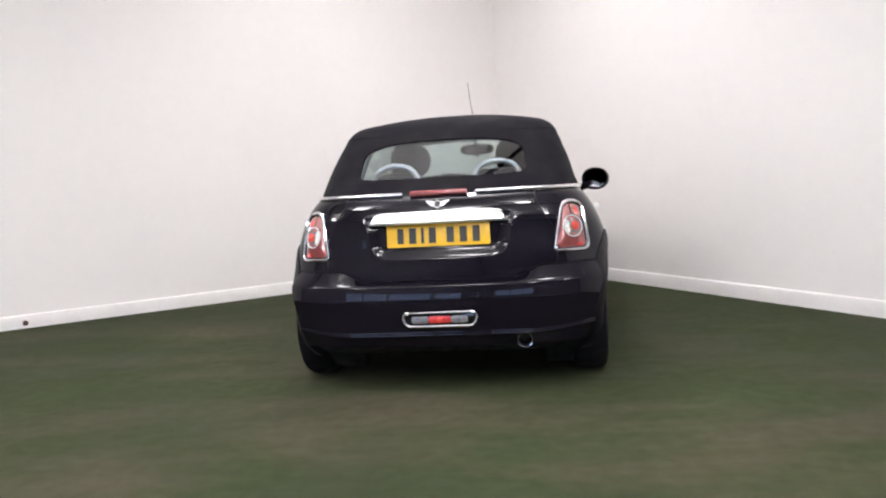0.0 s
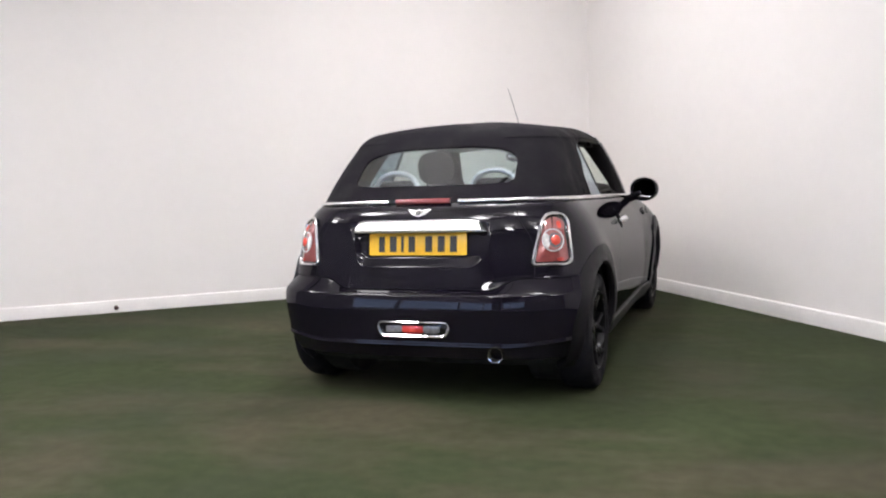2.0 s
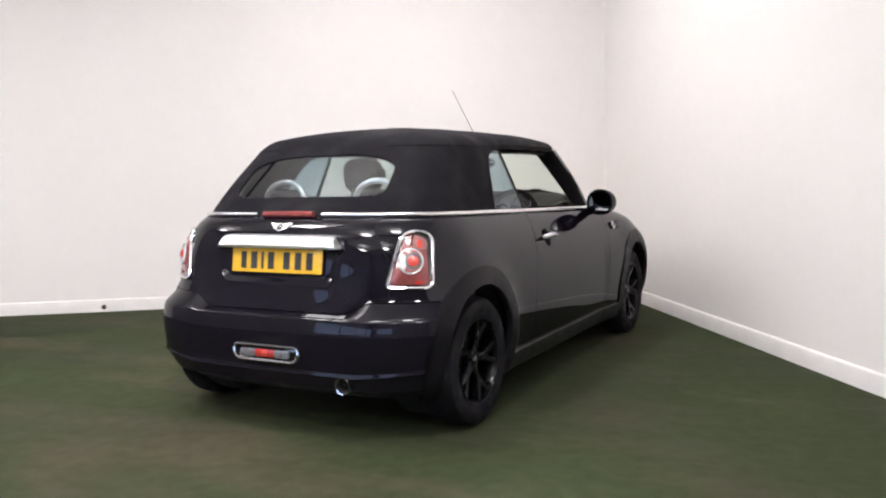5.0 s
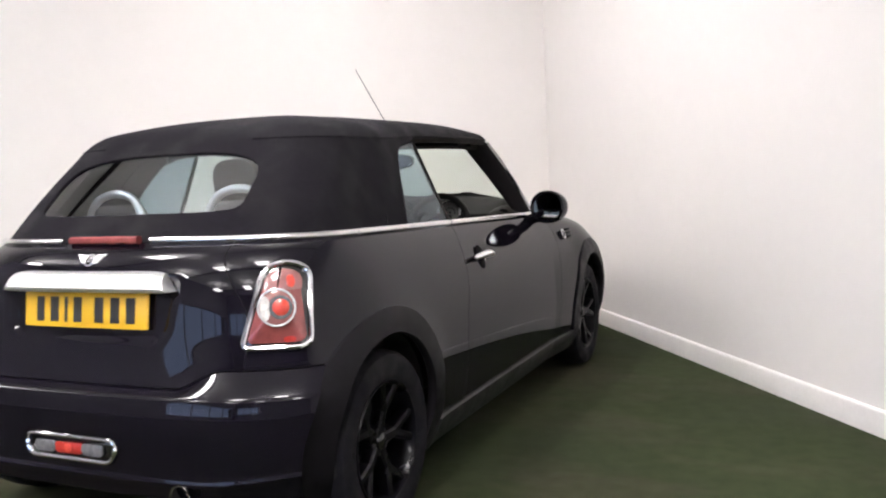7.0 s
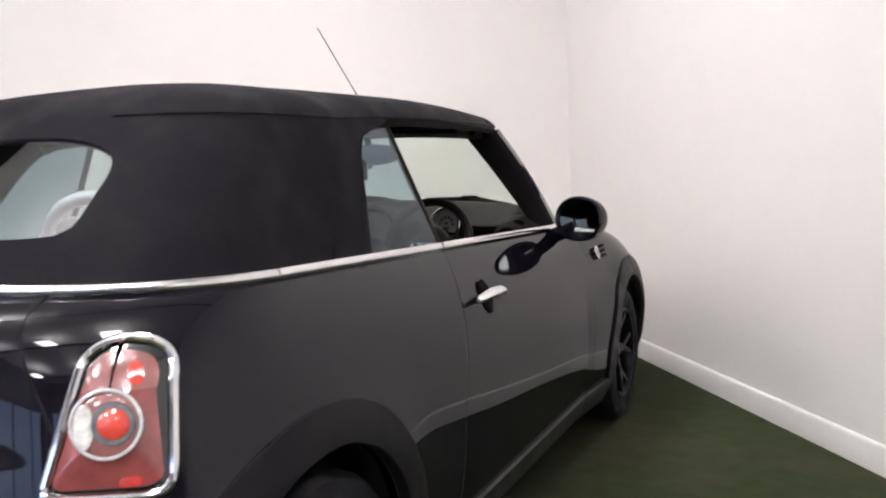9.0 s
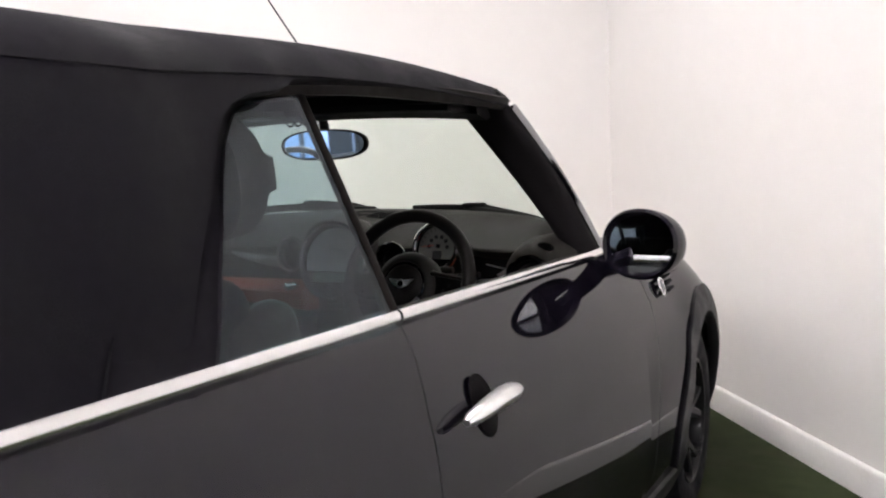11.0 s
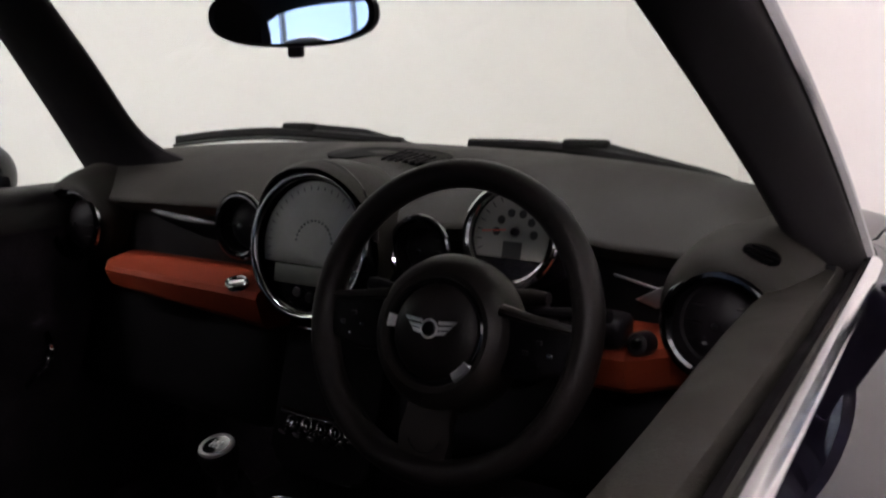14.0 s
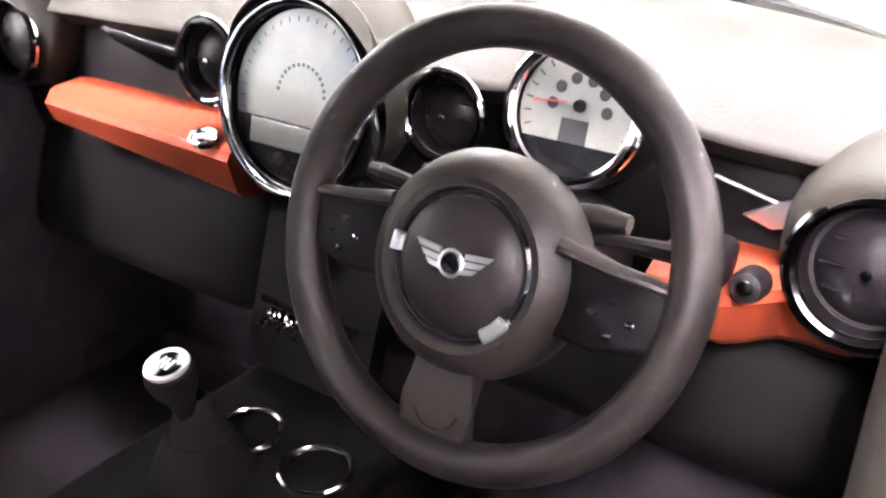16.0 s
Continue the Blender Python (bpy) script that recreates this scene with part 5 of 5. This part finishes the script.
def vent(name, c, R, n=(0, -1, 0.12)):
    m = facing(c, n)
    part(name + "_ring", torus(R, R * 0.13, m @ Matrix.Translation((0, 0, 0.003)), 48, 10), SMOKED, dash, "dark chrome vent ring")
    part(name + "_bowl", lathe([(R * 1.02, 0.0), (R * 0.92, -0.004), (R * 0.85, -0.018), (R * 0.5, -0.022), (0.0, -0.022)], m, 40), DARK, dash, "glossy black vent")
    part(name + "_ball", lathe([(0.0, 0.002), (R * 0.3, -0.001), (R * 0.6, -0.008), (R * 0.8, -0.02)], m, 32), DARK, dash)
    for k in (-1, 0, 1):
        part(name + "_slat", box((R * 1.3 * (1 - 0.15 * abs(k)), 0.003, 0.006), m @ Matrix.Translation((0, k * R * 0.36, -0.004 - 0.004 * abs(k))), 0.001), DARK, dash)
    part(name + "_knob", lathe([(0.0, 0.008), (0.004, 0.007), (0.005, 0.004), (0.005, -0.004)], m, 16), SMOKED, dash)


vent("centre_vent", (-0.160, 2.166, 0.924), 0.048)
vent("centre_vent", (0.156, 2.192, 0.910), 0.046)
for s, c in ((1, (0.574, 2.152, 0.874)), (-1, (-0.580, 2.168, 0.892))):
    vent("end_vent", c, 0.058, (-0.10 * s, -1, 0.16))
    m = facing(c, (-0.10 * s, -1, -0.12))
    pod = lathe([(0.060, -0.002), (0.070, -0.004), (0.078, -0.012), (0.085, -0.04), (0.090, -0.09), (0.090, -0.14), (0.080, -0.19), (0.05, -0.22)], m @ Matrix.Translation((s * 0.006, 0.004, 0)), 48)
    part("vent_pod", pod, DASH, dash, "grey pod round the end vent")
    a = facing((s * 0.611, 2.174, 0.947), (0.32 * s, -0.42, 1), (0, 1, 0))
    part("speaker_slot", prism(oval(0.021, 0.0165, 28), 0.012, a, 0.001), HOLE, dash, "dark oval speaker slot")
    for k in (-1, 0, 1):
        part("slot_slat", box((0.034 - 0.006 * abs(k), 0.0022, 0.002), a @ Matrix.Translation((0, 0.0075 * k, 0.0125)), 0.0006), LOWDARK, dash)

# the big round dial
def ring_of(name, m, count, R, size, material, a0=0.0, a1=2 * math.pi):
    for k in range(count):
        a = a0 + (a1 - a0) * k / max(1, count - 1)
        part(name, box(size, m @ Matrix.Rotation(a, 4, "Z") @ Matrix.Translation((R, 0, 0))), material, dash)


c = (-0.002, 2.140, 0.912)
m = facing(c, (0.0, -1, 0.22)) @ Matrix.Diagonal((0.92, 0.92, 0.92, 1))
part("speedometer_drum", lathe([(0.104, 0.0), (0.112, 0.002), (0.116, -0.01), (0.120, -0.05), (0.110, -0.16)], m, 64), GLOSSY, dash, "black drum of the big dial")
part("speedometer_ring", torus(0.1125, 0.0068, m @ Matrix.Translation((0, 0, 0.004)), 72, 12), SMOKED, dash, "dark chrome ring of the big dial")
cut_y = -0.030
top_arc = [(0.103 * math.cos(a), 0.103 * math.sin(a)) for a in np.linspace(math.asin(cut_y / 0.103), math.pi - math.asin(cut_y / 0.103), 48)]
part("speedometer_dial", prism(top_arc, 0.003, m @ Matrix.Translation((0, 0, -0.013))), DIAL, dash, "pale dial face")
low_arc = [(0.103 * math.cos(a), 0.103 * math.sin(a)) for a in np.linspace(math.pi - math.asin(cut_y / 0.103), 2 * math.pi + math.asin(cut_y / 0.103), 40)]
part("speedometer_console", prism(low_arc, 0.004, m @ Matrix.Translation((0, 0, -0.015))), GLOSSY, dash, "dark lower part of the dial")
part("speedometer_display", box((0.150, 0.030, 0.002), m @ Matrix.Translation((0, -0.048, -0.010)), 0.0005), mat("dial_display", (0.13, 0.138, 0.122), 0.25, vary=0.1, scale=20), dash, "grey display strip")
for k in (-1, 0, 1):
    part("dial_button", lathe([(0.0, 0.004), (0.007, 0.003), (0.008, 0.0)], m @ Matrix.Translation((k * 0.026, -0.082 + 0.006 * abs(k), -0.011)), 16), DARK, dash)
ring_of("dial_mark", m @ Matrix.Translation((0, 0, -0.0095)), 25, 0.092, (0.006, 0.0014, 0.001), INK, -0.25, math.pi + 0.25)
ring_of("dial_dot", m @ Matrix.Translation((0, 0.004, -0.0095)), 15, 0.036, (0.004, 0.004, 0.001), INK, 0.1, math.pi - 0.1)
pane_m = glass("dial_glass", (0.93, 0.94, 0.93))
part("speedometer_glass", lathe([(0.0, 0.000), (0.05, -0.0015), (0.104, -0.004)], m, 48), pane_m, dash)
part("dial_hood", tube([m @ Vector((0.124 * math.cos(a), 0.124 * math.sin(a), -0.006)) for a in np.linspace(0.15, math.pi - 0.15, 30)], [0.004 + 0.008 * math.sin(k / 29 * math.pi) for k in range(30)], 8), DARK, dash, "black hood over the big dial")
back = facing(c, (0.0, -1, -0.10))
part("dial_cowl", lathe([(0.114, -0.012), (0.119, -0.03), (0.110, -0.09), (0.085, -0.16), (0.05, -0.22)], back, 64), DASH, dash, "grey cowl behind the big dial")

# demister grille in the pad
gm = facing((0.020, 2.314, 1.0185), (0, -0.33, 1), (0, 1, 0))
crescent = [(x, y if y > 0 else y + 0.030 * math.exp(-((x + 0.01) / 0.06) ** 2)) for x, y in oval(0.120, 0.032, 60)]
part("grille_recess", prism(crescent, 0.0085, gm, 0.001), LOWDARK, dash, "oval air grille in the dash top")
for k in range(6):
    pts = [gm @ Vector((0.010 + 0.014 * k + 0.020 * v, 0.026 * v - 0.002 * k, 0.0095)) for v in np.linspace(-0.6, 0.75 - 0.06 * k, 7)]
    part("grille_slat", tube(pts, 0.0022, 6), DARK, dash)

# rev counter on the column
c = (0.312, 2.165, 0.950)
m = facing(c, (-0.02, -1, 0.25))
part("rev_counter_pod", lathe([(0.060, 0.004), (0.068, 0.0), (0.070, -0.02), (0.064, -0.08), (0.04, -0.12)], m, 48), DARK, dash)
part("rev_counter_ring", torus(0.0625, 0.0065, m @ Matrix.Translation((0, 0, 0.006)), 56, 10), CHROME, dash, "chrome ring of the rev counter")
part("rev_counter_dial", lathe([(0.0, 0.0), (0.060, 0.0), (0.060, -0.004)], m @ Matrix.Translation((0, 0, -0.010)), 48), DIAL, dash, "pale rev counter face")
for k in range(6):
    a = math.radians(178 - 178 * k / 5)
    part("rev_dot", lathe([(0.0, 0.001), (0.0056, 0.001)], m @ Matrix.Translation((0.027 * math.cos(a), 0.004 + 0.027 * math.sin(a), -0.0095)), 14), INK, dash)
part("rev_hub", lathe([(0.0, 0.006), (0.005, 0.005), (0.006, 0.0)], m @ Matrix.Translation((0, 0.006, -0.0095)), 20), DARK, dash)
part("rev_window", box((0.027, 0.025, 0.001), m @ Matrix.Translation((-0.002, -0.019, -0.009))), INK, dash, "small black display")
part("rev_needle", box((0.034, 0.0016, 0.001), m @ Matrix.Translation((-0.030, 0.006, -0.0075)) @ Matrix.Rotation(0.1, 4, "Z")), NEEDLE, dash)
low = [(0.060 * math.cos(a), 0.060 * math.sin(a)) for a in np.linspace(math.radians(208), math.radians(332), 20)]
part("rev_skirt", prism(low, 0.003, m @ Matrix.Translation((0, 0, -0.009))), GLOSSY, dash)
ring_of("rev_mark", m @ Matrix.Translation((0, 0.0, -0.0092)), 17, 0.052, (0.007, 0.0014, 0.001), INK, math.radians(-20), math.radians(200))

# ---- steering wheel ----
SW = Matrix.Translation((0.323, 1.985, 0.890)) @ Matrix.Rotation(math.radians(90 - 20), 4, "X")   # its z axis looks at the driver
wheel_thing = new("steering_wheel")
wheel_thing.parent = car
wheel_thing["label"] = "black leather steering wheel with silver accents"
RIMLEATHER = mat("rim_leather", (0.0072, 0.0055, 0.0053), 0.45, spec=0.15, vary=0.2, scale=18, bump=0.1, bscale=320)
WHEELM = mat("wheel_leather", (0.0092, 0.0072, 0.0066), 0.45, spec=0.15, vary=0.15, scale=20, bump=0.08, bscale=340)
part("rim", torus(0.165, 0.0165, SW, 80, 16, 1.15), RIMLEATHER, wheel_thing, "thick leather rim")
SWH = SW @ Matrix.Translation((-0.001, -0.014, 0.0))
part("hub", lathe([(0.057, 0.012), (0.060, 0.021), (0.066, 0.0225), (0.074, 0.0185), (0.083, 0.008), (0.089, -0.008), (0.088, -0.03), (0.06, -0.06)], SWH, 56), WHEELM, wheel_thing, "grey hub pad")
part("horn_pad", lathe([(0.0, 0.030), (0.03, 0.028), (0.046, 0.024), (0.052, 0.018), (0.053, 0.0)], SWH, 48), LEATHER, wheel_thing, "round dark centre pad")
part("hub_groove", torus(0.0555, 0.0045, SWH @ Matrix.Translation((0, 0, 0.014)), 48, 8), GLOSSY, wheel_thing)
for s in (-1, 1):
    pts = [(s * 0.070, 0.040), (s * 0.110, 0.030), (s * 0.156, 0.022), (s * 0.160, -0.020), (s * 0.110, -0.034), (s * 0.075, -0.032)]
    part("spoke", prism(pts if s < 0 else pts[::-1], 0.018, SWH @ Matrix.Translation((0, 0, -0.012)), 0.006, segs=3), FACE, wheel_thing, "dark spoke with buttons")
    part("spoke_bar", tube([SWH @ Vector((s * 0.072, 0.034, 0.010)), SWH @ Vector((s * 0.11, 0.028, 0.010)), SWH @ Vector((s * 0.152, 0.024, 0.004))], [0.009, 0.0075, 0.006], 10, flat=0.7), WHEELM, wheel_thing, "grey spoke bar")
    for bx, by in ((0, 0.012), (0.014, 0), (-0.014, 0), (0, -0.012)):
        part("button", box((0.007, 0.005, 0.003), SWH @ Matrix.Translation((s * 0.118 + bx, -0.006 + by, 0.008)), 0.001), SMOKED if bx > 0 or by < 0 else DARK, wheel_thing)
pts = [(-0.030, -0.068), (-0.026, -0.11), (-0.034, -0.160), (0.034, -0.160), (0.026, -0.11), (0.030, -0.068)]
part("lower_spoke", prism(pts, 0.016, SWH @ Matrix.Translation((0, 0, -0.010)), 0.006, segs=3), WHEELM, wheel_thing, "flat grey lower spoke")
part("lower_arc", tube([SWH @ Vector((0.020 * math.cos(a), -0.112 + 0.020 * math.sin(a), 0.0062)) for a in np.linspace(math.radians(200), math.radians(350), 12)], 0.0012, 6), DARK, wheel_thing)
for a0, a1 in ((168, 182), (306, 328)):
    arc = [SWH @ Vector((0.0555 * math.cos(math.radians(a)), 0.0555 * math.sin(math.radians(a)), 0.021)) for a in np.linspace(a0, a1, 8)]
    part("accent", tube(arc, 0.0058, 8, flat=0.6, up=tuple(SWH.col[2][:3])), SATIN, wheel_thing, "satin silver accent")
emblem(SWH @ Matrix.Translation((0, 0.002, 0.0285)), 0.062, wheel_thing, SATIN, 0.52)
part("column", lathe([(0.048, 0.0), (0.055, -0.06), (0.062, -0.16)], SW @ Matrix.Translation((0, -0.01, -0.03)), 32), DARK, wheel_thing)
for s in (-1, 1):
    pts = [SW @ Vector((s * x, y, z)) for x, y, z in ((0.04, 0.034, -0.060), (0.070, 0.040, -0.057), (0.094, 0.041, -0.054))]
    part("stalk_root", tube(pts, [0.012, 0.011, 0.007], 12), WHEELM, wheel_thing, "grey root of the column stalk")
    pts = [SW @ Vector((s * x, y, z)) for x, y, z in ((0.04, 0.020, -0.065), (0.09, 0.026, -0.062), (0.135 if s < 0 else 0.15, 0.030, -0.055))]
    part("stalk", tube(pts, [0.007, 0.006, 0.009], 10), DARK, wheel_thing, "black column stalk")
    part("stalk_end", tube([pts[-1], Vector(pts[-1]) + (Vector(pts[-1]) - Vector(pts[-2])) * 0.28], [0.0095, 0.007], 10), DARK, wheel_thing)

# starter slot and button right of the column
m = facing((0.492, 2.130, 0.846), (0, -1, 0.25))
part("starter_button", lathe([(0.0, 0.009), (0.006, 0.008), (0.008, 0.005), (0.008, -0.02)], m, 24), SMOKED, dash, "round silver starter button")
part("starter_collar", lathe([(0.008, 0.004), (0.012, 0.003), (0.0145, -0.004), (0.015, -0.03)], m, 24), DARK, dash)
part("key_slot", cushion((0.045, 0.05, 0.040), Matrix.Translation((0.452, 2.150, 0.852)), 0.012, 3), DARK, dash)

# ---- centre stack, gear lever, cup holders ----
stack = new("centre_console")
stack.parent = car
stack["label"] = "dark centre console with switches"
face_m = Matrix.Translation((0, 2.165, 0.69)) @ Matrix.Rotation(math.radians(72), 4, "X")
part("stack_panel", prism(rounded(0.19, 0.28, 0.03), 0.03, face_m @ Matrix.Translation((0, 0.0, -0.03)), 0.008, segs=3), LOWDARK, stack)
for dy in (0.096, 0.080):
    part("radio_slot", tube([face_m @ Vector((x, dy, 0.004)) for x in (-0.072, 0.0, 0.072)], 0.004, 8, flat=0.6), SMOKED, stack, "dark chrome edge of the disc slot")
part("radio_knob", lathe([(0.0, 0.016), (0.014, 0.015), (0.016, 0.0)], face_m @ Matrix.Translation((0, 0.02, 0)), 24), CHROME, stack, "round chrome-edged knob")
for k in range(5):
    tm = face_m @ Matrix.Translation((-0.056 + 0.028 * k, -0.066, 0.0))
    part("toggle", tube([tm @ Vector((0, 0, 0)), tm @ Vector((0, -0.006, 0.018)), tm @ Vector((0, -0.014, 0.026))], [0.0045, 0.005, 0.007], 8), CHROME, stack, "small silver toggle switch")
    part("toggle_guard", torus(0.0095, 0.0024, tm @ Matrix.Translation((0, 0, 0.004)), 20, 6), CHROME, stack)
part("toggle_rail", tube([face_m @ Vector((x, -0.050, 0.012 - 0.9 * x * x)) for x in np.linspace(-0.075, 0.075, 9)], 0.005, 8), SMOKED, stack, "dark chrome rail over the switches")
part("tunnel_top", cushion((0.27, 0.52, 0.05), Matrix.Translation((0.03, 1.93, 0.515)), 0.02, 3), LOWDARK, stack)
for x, y in ((0.003, 2.028), (0.113, 2.021)):
    part("cup_ring", torus(0.039, 0.004, Matrix.Translation((x, y, 0.546)), 44, 8), SMOKED, stack, "chrome cup holder ring")
    part("cup_well", lathe([(0.038, 0.0), (0.036, -0.05), (0.0, -0.05)], Matrix.Translation((x, y, 0.545)), 32), GLOSSY, stack)
lever = new("gear_lever")
lever.parent = car
lever["label"] = "gear lever with a chrome-topped knob"
part("gaiter", lathe([(0.058, 0.0), (0.05, 0.02), (0.036, 0.05), (0.030, 0.052), (0.022, 0.085), (0.014, 0.10)], Matrix.Translation((0.005, 1.958, 0.538)), 24), SEATCLOTH, lever)
knob = facing((0.006, 1.930, 0.690), (0.0, -0.25, 1), (0, 1, 0))
part("knob", lathe([(0.012, -0.075), (0.014, -0.05), (0.023, -0.03), (0.027, -0.014), (0.026, -0.004), (0.020, 0.0), (0.0, 0.0)], knob, 28), SEATCLOTH, lever)
part("knob_ring", torus(0.0205, 0.0032, knob, 32, 8), SATIN, lever, "silver ring on the knob")
part("knob_cap", lathe([(0.0, 0.003), (0.018, 0.0015)], knob, 24), SMOKED, lever)
for x in (-0.006, 0.0, 0.006):
    part("gate_mark", box((0.0016, 0.013, 0.0012), knob @ Matrix.Translation((x, 0, 0.0032))), SATIN, lever)
part("gate_mark", box((0.012, 0.0016, 0.0012), knob @ Matrix.Translation((0, 0, 0.0034))), SATIN, lever)
part("handbrake", tube([(0.0, 1.52, 0.52), (0.0, 1.66, 0.56), (0.0, 1.78, 0.585)], [0.016, 0.015, 0.018], 10), LEATHER, car, "black handbrake lever")

# ---- interior mirror ----
rv = new("rear_view_mirror")
rv.parent = car
rv["label"] = "oval black rear-view mirror on the windscreen"
m = facing((0.018, 2.105, 1.232), (0.26, -1, -0.036))
bm = bmesh.new()
rings = []
for s, d in ((0.90, 0.004), (0.97, 0.006), (1.0, 0.0), (0.98, -0.012), (0.85, -0.024), (0.5, -0.032), (0.02, -0.034)):
    rings.append([bm.verts.new(m @ Vector((x * s, y * s, d))) for x, y in oval(0.124, 0.0415, 44, 2.5)])
for r0, r1 in zip(rings, rings[1:]):
    for k in range(44):
        bm.faces.new((r0[k], r0[(k + 1) % 44], r1[(k + 1) % 44], r1[k]))
part("mirror_case", bm, DARK, rv)
part("mirror_pane", prism(oval(0.112, 0.0365, 44, 2.5), 0.0015, m @ Matrix.Translation((0, 0, 0.003))), MIRROR, rv, "mirror glass")
part("dip_tab", box((0.022, 0.022, 0.012), m @ Matrix.Translation((0, -0.044, -0.008)), 0.004), DARK, rv)
part("mirror_arm", tube(curve_points([m @ Vector((0, 0.01, -0.03)), (0.006, 2.13, 1.27), (0.0, 2.125, 1.31), (0.0, 2.10, 1.335)], 5), 0.013, 10), DARK, rv)
for k in range(3):
    part("arm_ring", torus(0.011, 0.0028, Matrix.Translation((-0.075 + 0.026 * k, 2.085, 1.296)) @ Matrix.Rotation(math.pi / 2, 4, "X"), 20, 6), DARK, rv)
